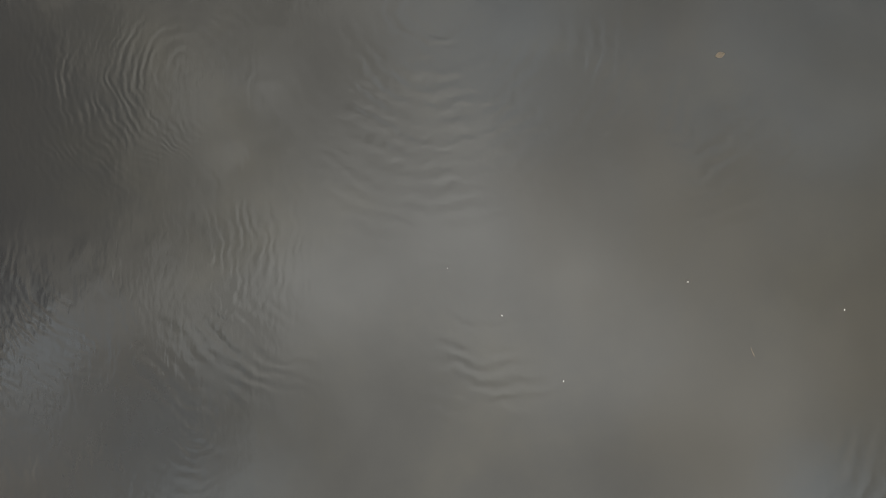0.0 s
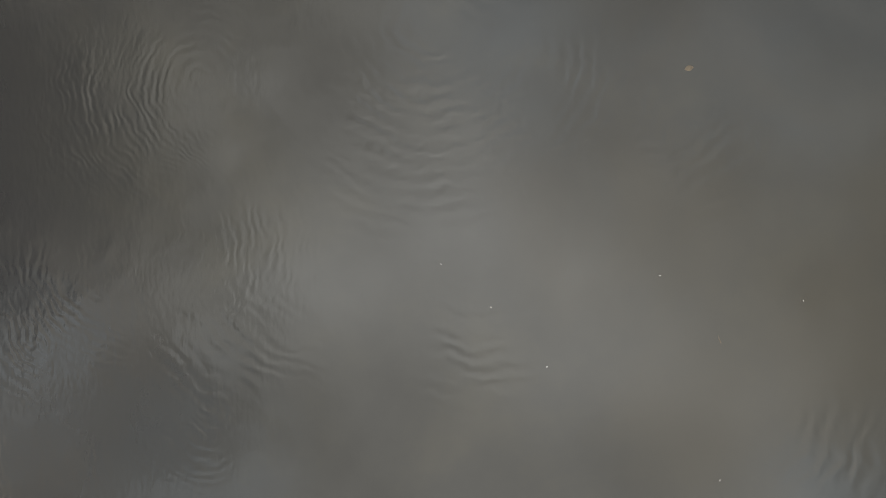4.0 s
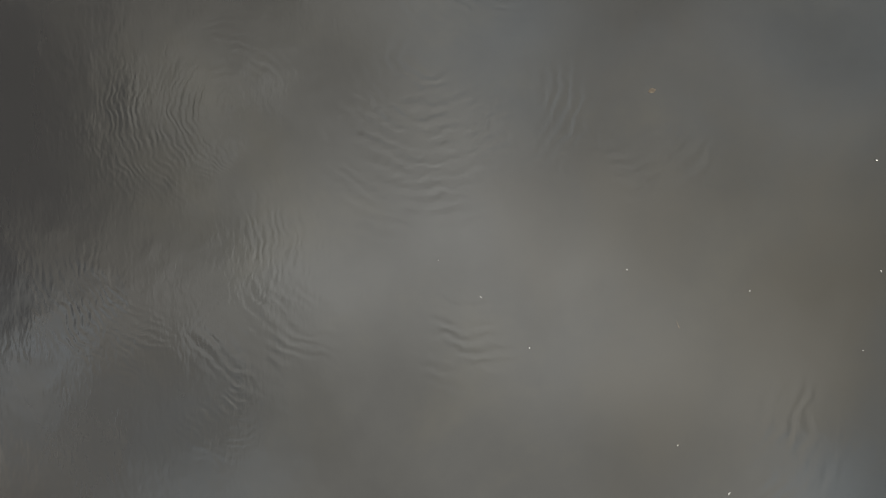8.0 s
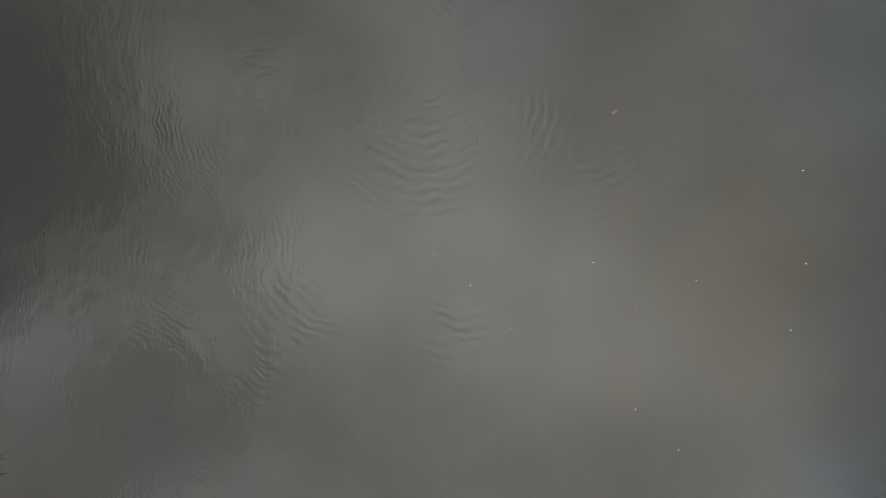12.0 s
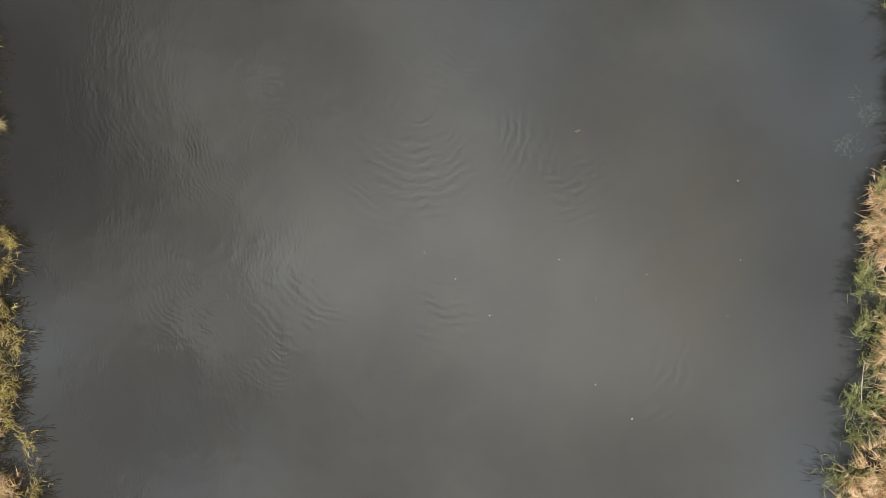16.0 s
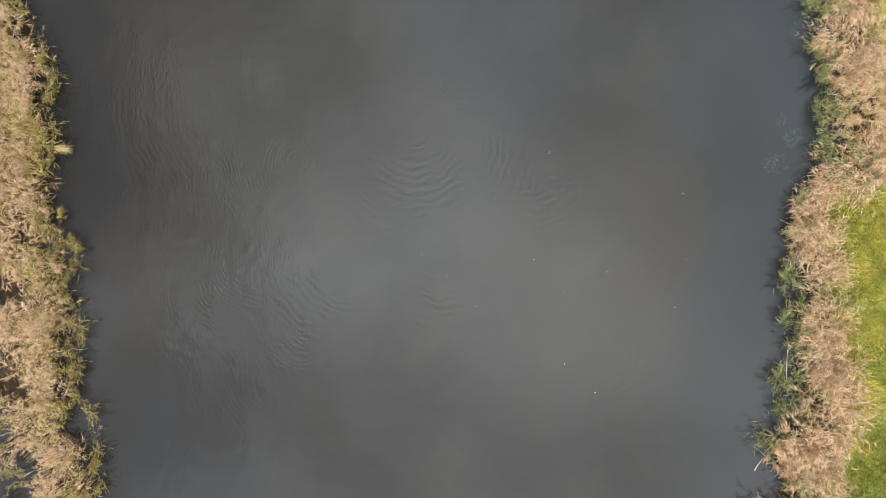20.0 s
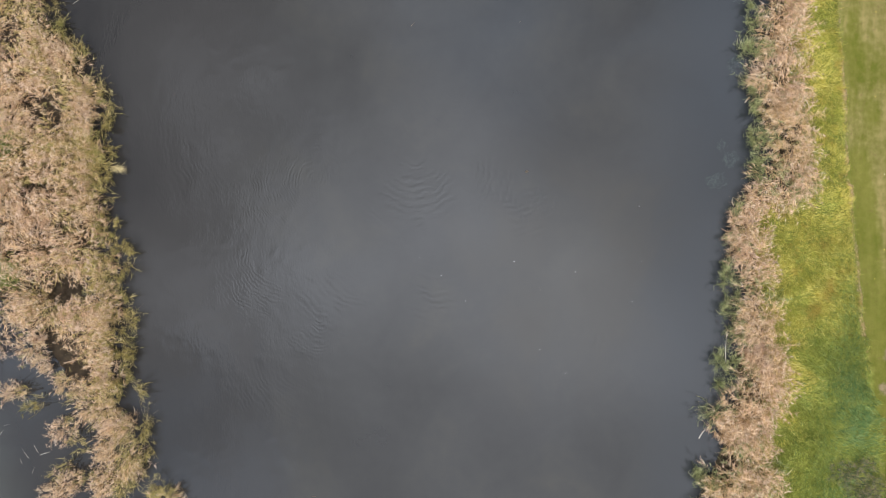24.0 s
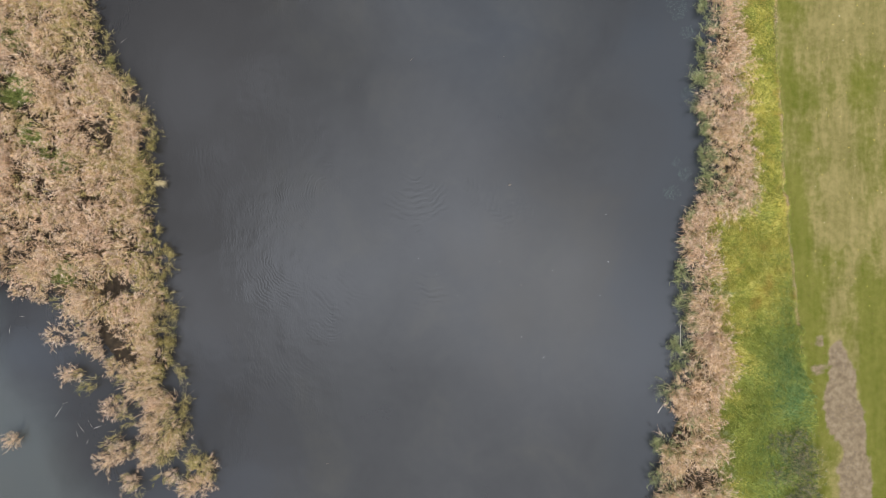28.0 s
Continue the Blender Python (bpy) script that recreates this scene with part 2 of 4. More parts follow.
def dirt_mask(x, y):
    w = 0.9 * (fbm(x * 0.9, y * 0.9, 3) - 0.5)
    a, b = x - line(DIRT_WEST, y), line(DIRT_EAST, y) - x
    arm = np.exp(-((x - 30.9) / 0.9) ** 2 - ((y + 9.2) / 0.5) ** 2) + np.exp(-((x - 31.0) / 0.5) ** 2 - ((y + 7.1) / 0.6) ** 2)
    return np.clip(smooth(np.minimum(a, b) + w, -0.15, 0.45) * (y < -6.2) + smooth(arm + 0.6 * w, 0.15, 1.0) * 0.75, 0, 1)


def parched_here(x, y):
    """How far the mown lawn has dried to tan, 0 to 1, in streaks along the bank."""
    d = x - line(LAWN_LINE, y)
    p = 0.50 + 1.3 * (mottle(x * 0.4, y * 0.14, 101) - 0.5) + 0.6 * (mottle(x * 0.35, y * 0.3, 102) - 0.5) + 0.15 * np.exp(-((x - 32.4) / 1.7) ** 2) * smooth(y, -8, -3)
    p = p - 0.38 * np.exp(-((d - 0.8) / 0.8) ** 2) * smooth(y, -9, -3) - 0.65 * smooth(x, 33.6, 34.8) * smooth(-y, 1, 5) - 0.6 * np.exp(-((x - 30.9) / 1.0) ** 2 - ((y + 12) / 7) ** 2) + 0.12 * smooth(y, 2, 9)
    return np.clip(p, 0, 1)


# ---- materials ----
def material(name, rough=0.7, spec=0.3):
    m = bpy.data.materials.new(name)
    m.use_nodes = True
    t = m.node_tree
    b = t.nodes["Principled BSDF"]
    b.inputs["Roughness"].default_value, b.inputs["Specular IOR Level"].default_value = rough, spec
    return m, t, b


def place(tree):
    return node(tree, "ShaderNodeNewGeometry").outputs["Position"]


def blade_material(name, stops, patch, rough=0.6, through_light=0.25, scale=0.6, zones=()):
    """Leaf blades: every blade its own tone, larger patches on top."""
    m, t, b = material(name, rough, 0.25)
    geo = node(t, "ShaderNodeNewGeometry")
    own = ramp(t, geo.outputs["Random Per Island"], stops)
    big = span(t, noise_tex(t, geo.outputs["Position"], scale, 3.0), 0.40, 0.66)
    col = mix_rgb(t, math_node(t, "MULTIPLY", big, 0.45), own, patch)
    for (off, size, lo, hi, amount), tone in zones:
        moved = node(t, "ShaderNodeVectorMath", {0: geo.outputs["Position"], 1: (off, off * 0.7, 0.0)}, operation="ADD").outputs[0]
        col = mix_rgb(t, math_node(t, "MULTIPLY", span(t, noise_tex(t, moved, size, 3.0), lo, hi), amount), col, tone)
    streak = noise_tex(t, geo.outputs["Position"], 45.0, 2.0)
    col = mix_rgb(t, 0.5, col, ramp(t, streak, [(0.3, (0.55, 0.55, 0.55)), (0.7, (1, 1, 1))]), "MULTIPLY")
    t.links.new(col, b.inputs["Base Color"])
    glow = node(t, "ShaderNodeBsdfTranslucent", {0: col})
    both = node(t, "ShaderNodeMixShader", {0: through_light, 1: b.outputs[0], 2: glow.outputs[0]})
    t.links.new(both.outputs[0], t.nodes["Material Output"].inputs[0])
    return m


DRY = blade_material("dry_reed", [(0.0, (0.10, 0.055, 0.022)), (0.25, (0.42, 0.25, 0.115)), (0.55, (0.84, 0.57, 0.31)), (0.8, (0.86, 0.60, 0.27)), (1.0, (0.99, 0.86, 0.64))], (0.80, 0.505, 0.315), zones=(((7.0, 0.28, 0.48, 0.66, 0.35), (0.60, 0.42, 0.15)), ((19.0, 1.1, 0.52, 0.66, 0.4), (0.50, 0.385, 0.33)), ((31.0, 1.9, 0.54, 0.68, 0.6), (0.24, 0.14, 0.065))))
PLUME = blade_material("reed_plume", [(0.0, (0.34, 0.21, 0.11)), (0.5, (0.72, 0.51, 0.31)), (1.0, (0.95, 0.78, 0.56))], (0.62, 0.46, 0.35), 0.9, 0.3, 0.9)
STRAW_GREEN = blade_material("yellow_green_reed", [(0.0, (0.10, 0.09, 0.024)), (0.4, (0.36, 0.29, 0.072)), (0.7, (0.60, 0.465, 0.145)), (1.0, (0.80, 0.66, 0.32))], (0.55, 0.43, 0.14), zones=(((5.0, 1.0, 0.52, 0.66, 0.5), (0.20, 0.23, 0.045)),))
BLUE_GREEN = blade_material("green_reed", [(0.0, (0.11, 0.14, 0.04)), (0.5, (0.29, 0.32, 0.11)), (1.0, (0.58, 0.55, 0.26))], (0.36, 0.38, 0.17))
SEDGE = blade_material("olive_sedge", [(0.0, (0.08, 0.10, 0.02)), (0.5, (0.22, 0.25, 0.05)), (1.0, (0.40, 0.41, 0.12))], (0.17, 0.27, 0.04))
STALK = blade_material("reed_stalk", [(0.0, (0.22, 0.16, 0.08)), (1.0, (0.48, 0.36, 0.2))], (0.3, 0.24, 0.12))
ROUGH_GRASS = blade_material("rough_grass", [(0.0, (0.26, 0.25, 0.03)), (0.5, (0.57, 0.505, 0.07)), (1.0, (0.88, 0.76, 0.24))], (0.74, 0.58, 0.115), 0.6, 0.3, 0.45, zones=(((11.0, 0.7, 0.5, 0.66, 0.6), (0.34, 0.37, 0.04)), ((23.0, 0.8, 0.53, 0.66, 0.55), (0.42, 0.26, 0.05))))
LUSH_GRASS = blade_material("lush_grass", [(0.0, (0.12, 0.16, 0.018)), (0.6, (0.29, 0.33, 0.045)), (1.0, (0.55, 0.53, 0.13))], (0.41, 0.40, 0.06), 0.6, 0.3, 0.7)
TEAL_GRASS = blade_material("dark_lush_grass", [(0.0, (0.06, 0.12, 0.04)), (0.6, (0.17, 0.28, 0.08)), (1.0, (0.40, 0.47, 0.16))], (0.17, 0.28, 0.085), 0.55, 0.3, 0.8)
LAWN = blade_material("mown_grass", [(0.0, (0.08, 0.095, 0.013)), (0.6, (0.150, 0.148, 0.027)), (1.0, (0.24, 0.205, 0.055))], (0.16, 0.145, 0.030), 0.6, 0.3, 0.35)
DRY_LAWN = blade_material("dry_mown_grass", [(0.0, (0.12, 0.105, 0.024)), (0.6, (0.21, 0.175, 0.046)), (1.0, (0.34, 0.27, 0.10))], (0.24, 0.185, 0.055), 0.6, 0.3, 0.35)
WEED_LEAF = blade_material("withered_weed_leaf", [(0.0, (0.03, 0.042, 0.018)), (0.6, (0.10, 0.12, 0.045)), (1.0, (0.32, 0.28, 0.14))], (0.13, 0.125, 0.06))


def water_material():
    m, t, b = material("pond_water", 0.014, 0.5)
    b.inputs["IOR"].default_value = 1.5
    p = place(t)
    s = node(t, "ShaderNodeSeparateXYZ", {0: p})
    silt = noise_tex(t, p, 0.16, 4.0, 0.5, 0.6)
    fine = noise_tex(t, p, 1.1, 4.0, 0.6)
    murk = math_node(t, "ADD", math_node(t, "MULTIPLY", silt, 0.8), math_node(t, "MULTIPLY", fine, 0.2))
    col = ramp(t, murk, [(0.32, WATER_DARK), (0.52, WATER_MID), (0.70, WATER_SILT)])
    # a shoal of olive silt in the eastern half
    shoal = node(t, "ShaderNodeVectorMath", {0: node(t, "ShaderNodeMapping", {0: p, "Location": (-1.15, 0.25, 0.0), "Scale": (0.1, 0.11, 1.0)}).outputs[0]}, operation="LENGTH").outputs["Value"]
    shoal = math_node(t, "ADD", shoal, math_node(t, "MULTIPLY", math_node(t, "SUBTRACT", silt, 0.5), 2.4))
    col = mix_rgb(t, span(t, shoal, 0.2, 1.0, 0.6, 0.0), col, WATER_SHOAL)
    # clearer, bluer water along the eastern bank
    clear = span(t, math_node(t, "ADD", s.outputs[0], math_node(t, "MULTIPLY", math_node(t, "SUBTRACT", silt, 0.5), 9.0)), 12.0, 20.0)
    col = mix_rgb(t, clear, col, WATER_CLEAR)
    drift = math_node(t, "MULTIPLY", math_node(t, "SUBTRACT", silt, 0.5), 8.0)
    west = span(t, math_node(t, "ADD", s.outputs[0], drift), -5.0, -15.0)
    col = mix_rgb(t, west, col, WATER_WEST)
    pond = math_node(t, "ADD", math_node(t, "ADD", s.outputs[0], math_node(t, "MULTIPLY", s.outputs[1], 0.6)), drift)
    col = mix_rgb(t, span(t, pond, -32.5, -40.0), col, WATER_POOL)
    t.links.new(col, b.inputs["Base Color"])
    # ripples in metres of height
    wide = node(t, "ShaderNodeMapping", {0: p, "Rotation": (0, 0, radians(-10)), "Scale": (1.0, 0.36, 1.0)}).outputs[0]
    cross = node(t, "ShaderNodeMapping", {0: p, "Rotation": (0, 0, radians(24)), "Scale": (1.0, 0.45, 1.0)}).outputs[0]
    chop = math_node(t, "MULTIPLY_ADD", noise_tex(t, cross, 9.5, 0.4, 0.4, 0.3), 0.45, math_node(t, "MULTIPLY", noise_tex(t, wide, 7.5, 0.5, 0.4, 0.4), 0.75))
    swell = noise_tex(t, wide, 1.1, 2.0, 0.5, 0.3)
    slow = noise_tex(t, p, 0.7, 2.5)
    breeze = span(t, math_node(t, "ADD", s.outputs[0], math_node(t, "MULTIPLY", noise_tex(t, p, 0.22, 3.0), 34.0)), 17.0, 3.0, 0.16, 1.15)
    breeze = math_node(t, "MULTIPLY", breeze, span(t, s.outputs[0], -12.5, -18.0, 1.0, 0.4))
    breeze = math_node(t, "MULTIPLY", breeze, span(t, noise_tex(t, p, 0.42, 2.0), 0.34, 0.62, 0.35, 1.35))
    high = math_node(t, "ADD", math_node(t, "MULTIPLY", math_node(t, "MULTIPLY", chop, breeze), RIPPLE), math_node(t, "MULTIPLY", math_node(t, "MULTIPLY", swell, breeze), SWELL))
    patchy = span(t, noise_tex(t, p, 0.8, 3.0), 0.36, 0.64, 0.05, 1.2)
    for cx, cy, px, py, pr, wave, amp in WAVES:
        r = node(t, "ShaderNodeVectorMath", {0: p, 1: (cx, cy, 0.0)}, operation="DISTANCE").outputs["Value"]
        r = math_node(t, "ADD", r, math_node(t, "MULTIPLY", slow, 1.1))
        env = span(t, node(t, "ShaderNodeVectorMath", {0: p, 1: (px, py, 0.0)}, operation="DISTANCE").outputs["Value"], pr * 0.15, pr, amp, 0.0)
        env = math_node(t, "MULTIPLY", env, patchy)
        high = math_node(t, "ADD", high, math_node(t, "MULTIPLY", math_node(t, "SINE", math_node(t, "MULTIPLY", r, 2 * math.pi / wave)), env))
    bump = node(t, "ShaderNodeBump", {"Strength": 1.0, "Distance": 1.0, "Height": high})
    t.links.new(bump.outputs[0], b.inputs["Normal"])
    return m


def ground_material():
    m, t, b = material("bank_soil_and_turf", 0.95, 0.1)
    p = place(t)
    mask = node(t, "ShaderNodeVertexColor")
    mask.layer_name = "cover"
    s = node(t, "ShaderNodeSeparateColor", {0: mask.outputs[0]})
    big, mid, fine = noise_tex(t, p, 0.35, 4.0), noise_tex(t, p, 2.2, 4.0), noise_tex(t, p, 22.0, 3.0)
    mud = ramp(t, mid, [(0.3, (0.020, 0.0145, 0.009)), (0.7, (0.058, 0.042, 0.025))])
    turf = ramp(t, mid, [(0.3, (0.10, 0.12, 0.02)), (0.7, (0.24, 0.25, 0.05))])
    streaky = math_node(t, "ADD", math_node(t, "MULTIPLY", mid, 0.5), math_node(t, "MULTIPLY", big, 0.5))
    rows = noise_tex(t, node(t, "ShaderNodeMapping", {0: p, "Scale": (1.8, 0.4, 1.0)}).outputs[0], 1.0, 4.0, 0.6)
    streaky = math_node(t, "ADD", math_node(t, "MULTIPLY", streaky, 0.6), math_node(t, "MULTIPLY", rows, 0.4))
    lush = ramp(t, streaky, [(0.36, (0.098, 0.105, 0.012)), (0.64, (0.165, 0.152, 0.030))])
    parched = ramp(t, streaky, [(0.36, (0.150, 0.130, 0.035)), (0.5, (0.200, 0.166, 0.054)), (0.64, (0.27, 0.215, 0.080))])
    dried = math_node(t, "ADD", mask.outputs["Alpha"], math_node(t, "ADD", math_node(t, "MULTIPLY_ADD", mid, 0.6, -0.3), math_node(t, "MULTIPLY_ADD", rows, 0.5, -0.25)))
    mown = mix_rgb(t, span(t, dried, 0.2, 0.8), lush, parched)
    mown = mix_rgb(t, math_node(t, "MULTIPLY", span(t, noise_tex(t, p, 7.0, 3.0), 0.60, 0.70), 0.45), mown, (0.13, 0.085, 0.035))
    bare = ramp(t, mid, [(0.25, (0.135, 0.098, 0.055)), (0.5, (0.20, 0.148, 0.085)), (0.75, (0.265, 0.202, 0.122))])
    worn = math_node(t, "ADD", s.outputs[2], math_node(t, "ADD", math_node(t, "MULTIPLY_ADD", mid, 0.9, -0.45), math_node(t, "MULTIPLY_ADD", fine, 0.5, -0.25)))
    col = mix_rgb(t, s.outputs[0], mud, turf)
    col = mix_rgb(t, s.outputs[1], col, mown)
    col = mix_rgb(t, span(t, worn, 0.25, 0.75), col, bare)
    col = mix_rgb(t, 0.6, col, ramp(t, fine, [(0.3, (0.55, 0.55, 0.52)), (0.7, (1, 1, 1))]), "MULTIPLY")
    t.links.new(col, b.inputs["Base Color"])
    bump = node(t, "ShaderNodeBump", {"Strength": 0.6, "Distance": 0.03, "Height": math_node(t, "ADD", fine, mid)})
    t.links.new(bump.outputs[0], b.inputs["Normal"])
    return m


def plain_material(name, dark, light, scale=20.0, rough=0.8):
    m, t, b = material(name, rough, 0.3)
    n = noise_tex(t, place(t), scale, 4.0)
    t.links.new(ramp(t, n, [(0.3, dark), (0.7, light)]), b.inputs["Base Color"])
    bump = node(t, "ShaderNodeBump", {"Strength": 0.4, "Distance": 0.01, "Height": n})
    t.links.new(bump.outputs[0], b.inputs["Normal"])
    return m


WATER, GROUND = water_material(), ground_material()
FEATHER = plain_material("white_feather", (0.62, 0.60, 0.56), (0.85, 0.84, 0.82), 60)
DEADWOOD = plain_material("bleached_wood", (0.30, 0.25, 0.19), (0.62, 0.56, 0.47), 14)
TWIG = plain_material("brown_twig", (0.10, 0.075, 0.05), (0.26, 0.20, 0.14), 30)
WEED = plain_material("water_weed", (0.045, 0.062, 0.053), (0.08, 0.102, 0.085), 5, 0.2)
SILT_PATCH = plain_material("pale_silt", (0.12, 0.10, 0.075), (0.20, 0.165, 0.12), 9)
LEAF_YELLOW = plain_material("yellow_leaf", (0.55, 0.40, 0.05), (0.80, 0.66, 0.18), 25)
LEAF_PALE = plain_material("pale_leaf", (0.55, 0.48, 0.32), (0.78, 0.72, 0.55), 25)
STRAW = plain_material("flattened_straw", (0.34, 0.26, 0.11), (0.60, 0.49, 0.25), 12)
CLOD = plain_material("dark_clod", (0.085, 0.062, 0.042), (0.17, 0.125, 0.085), 18, 0.95)


# ---- mesh helpers ----
def mesh_of(name, verts, faces, mat):
    me = bpy.data.meshes.new(name)
    verts, faces = np.asarray(verts, np.float32), np.asarray(faces, np.int32)
    n, k = faces.shape
    me.vertices.add(len(verts))
    me.vertices.foreach_set("co", verts.ravel())
    me.loops.add(n * k)
    me.loops.foreach_set("vertex_index", faces.ravel())
    me.polygons.add(n)
    me.polygons.foreach_set("loop_start", np.arange(0, n * k, k, dtype=np.int32))
    me.update(calc_edges=True)
    me.materials.append(mat)
    return me


def strips(base, azim, length, rise, droop, width, segs=3, roll=None):
    """Blades: tapered strips from base along azim that rise and then droop. Returns points and quads."""
    n = len(base)
    s = np.linspace(0, 1, segs + 1)[None, :]
    along = (length * np.cos(rise))[:, None] * s
    up = (length * np.sin(rise))[:, None] * s - (droop * length)[:, None] * s ** 2
    # each blade also curls a little to one side
    curl = (0.70 * np.sin(azim * 57.3 + length * 91.0) * length * np.cos(rise))[:, None] * s ** 2
    mid = np.stack([base[:, 0:1] + np.cos(azim)[:, None] * along - np.sin(azim)[:, None] * curl, base[:, 1:2] + np.sin(azim)[:, None] * along + np.cos(azim)[:, None] * curl, base[:, 2:3] + up], -1)
    half = 0.5 * width[:, None] * np.clip(1.15 - s ** 2 * 1.1, 0.06, 1) * np.clip(0.5 + s * 3, 0, 1)
    tilt = np.zeros(n) if roll is None else roll
    side = np.stack([-np.sin(azim) * np.cos(tilt), np.cos(azim) * np.cos(tilt), np.sin(tilt)], -1)[:, None, :] * half[..., None]
    verts = np.stack([mid - side, mid + side], 2).reshape(-1, 3)
    first = (np.arange(n) * (segs + 1) * 2)[:, None] + (np.arange(segs) * 2)[None, :]
    quads = np.stack([first, first + 1, first + 3, first + 2], -1).reshape(-1, 4)
    return verts, quads


def joined(sets):
    verts, faces, at = [], [], 0
    for v, f in sets:
        verts.append(v)
        faces.append(f + at)
        at += len(v)
    return np.concatenate(verts), np.concatenate(faces)


def shoots(rng, xy, z, tall, lean, azim, leaves=6, leaf=0.5, wide=0.024, upright=0.0):
    """Reed shoots: leaning stalks, arching leaves and drooping plumes."""
    n = len(xy)
    foot = np.c_[xy, z]
    rise = np.pi / 2 - lean
    stalk = strips(foot, azim, tall, rise, np.zeros(n) + 0.04, np.full(n, 0.012), 2, rng.uniform(-1, 1, n))
    top = foot + np.stack([np.cos(azim) * np.cos(rise), np.sin(azim) * np.cos(rise), np.sin(rise)], -1) * tall[:, None]
    k = np.repeat(np.arange(n), leaves)
    f = rng.uniform(0.35, 0.98, len(k))
    start = foot[k] + (top[k] - foot[k]) * f[:, None]
    turn = azim[k] + rng.normal(0, 0.62, len(k))
    size = leaf * rng.uniform(0.55, 1.25, len(k))
    blades = strips(start, turn, size, rng.uniform(0.0, 1.05, len(k)) + 0.45 * upright, rng.uniform(0.2, 0.85, len(k)) * (1 - 0.55 * upright), wide * rng.uniform(0.6, 1.4, len(k)), 3, rng.normal(0, 0.5, len(k)))
    k = np.repeat(np.arange(n), 4)
    heads = strips(top[k], azim[k] + rng.normal(0, 0.4, len(k)), rng.uniform(0.14, 0.38, len(k)), rng.uniform(-0.2, 0.9, len(k)), rng.uniform(0.3, 0.9, len(k)), rng.uniform(0.015, 0.035, len(k)), 2, rng.normal(0, 0.5, len(k)))
    return stalk, blades, heads


def part(name, data, parent, label=""):
    ob = new(name, data)
    ob.parent = parent
    return tagged(ob, label) if label else ob


def lines_grid(fine_from, fine_to, step, far):
    inner = np.arange(fine_from, fine_to + step / 2, step)
    out = np.geomspace(step * 2, far, 14)
    return np.concatenate([fine_from - out[::-1], inner, fine_to + out])


# ---- the setting ----
gx, gy = lines_grid(-42, 42, 0.35, 1200), lines_grid(-27, 28, 0.45, 1200)
X, Y = np.meshgrid(gx, gy)
nx, ny = len(gx), len(gy)
idx = (np.arange(ny - 1)[:, None] * nx + np.arange(nx - 1)[None, :])
quads = np.stack([idx, idx + 1, idx + nx + 1, idx + nx], -1).reshape(-1, 4)
ground_mesh = mesh_of("ground", np.stack([X, Y, land(X, Y)], -1).reshape(-1, 3), quads, GROUND)
wob = 0.7 * (fbm(X * 0.7, Y * 0.7, 12) - 0.5)
m_grass = smooth(X - line(RIGHT_INNER, Y) + wob, -0.6, 0.4)
m_lawn = smooth(X - line(LAWN_LINE, Y) + wob * 0.4, -0.15, 0.25)
m_lawn = np.where(X < -44, 1.0, m_lawn)
cover = np.stack([m_grass, m_lawn, dirt_mask(X, Y), parched_here(X, Y)], -1).reshape(-1, 4)
layer = ground_mesh.color_attributes.new("cover", "FLOAT_COLOR", "POINT")
layer.data.foreach_set("color", cover.astype(np.float32).ravel())
ground_mesh.polygons.foreach_set("use_smooth", [True] * len(ground_mesh.polygons))
tagged(new("ground", ground_mesh), "muddy pond bed, reed banks, grass bank and mown lawn", "ground", kind="structure")
water = new("water", mesh_of("water", [(-1150, -1150, 0), (1150, -1150, 0), (1150, 1150, 0), (-1150, 1150, 0)], [(0, 1, 2, 3)], WATER))
tagged(water, "murky grey-brown pond water with faint ripples mirroring clouds", "water", kind="structure")

# ---- reed beds ----
rng = np.random.default_rng(7)


def clumped(x0, x1, y0, y1, per_m2, each, spread, inside):
    """Places of shoots in loose clumps: foot, and the way each leans off its clump's middle."""
    n = int((x1 - x0) * (y1 - y0) * per_m2)
    c = np.c_[rng.uniform(x0, x1, n), rng.uniform(y0, y1, n)]
    c = c[inside(c[:, 0], c[:, 1])]
    k = np.repeat(np.arange(len(c)), each)
    off = rng.normal(0, spread, (len(k), 2))
    xy = c[k] + off
    comb = (2 * np.pi * 1.6 * fbm(c[:, 0] * 0.45, c[:, 1] * 0.45, 33) + rng.normal(0, 0.55, len(c)))[k]
    pull = rng.uniform(0.14, 0.50, len(c))[k]
    way = off + np.c_[np.cos(comb), np.sin(comb)] * pull[:, None]
    return xy, np.arctan2(way[:, 1], way[:, 0]), np.hypot(way[:, 0], way[:, 1]), rng.uniform(0.42, 1.3, len(c))[k]


def green_here(x, y):
    g = 0.05 + 0.22 * smooth(fbm(x * 0.4, y * 0.4, 22), 0.5, 0.65) + 0.62 * smooth(x - line(LEFT_SHORE, y), -3.4 - 0.5 * smooth(y, -1, 3), -1.1) * smooth(fbm(x * 0.5, y * 0.5, 21), 0.18 + 0.20 * smooth(-y, 0, 4), 0.46 + 0.12 * smooth(-y, 0, 4))
    for sx, sy, sr in GREEN_SPOTS:
        g = np.maximum(g, 0.85 * np.exp(-((x - sx) ** 2 + (y - sy) ** 2) / (sr * 0.8) ** 2))
    return np.where(x > 0, 0.05 + 0.35 * smooth(fbm(x * 0.6, y * 0.6, 31), 0.55, 0.68), g)


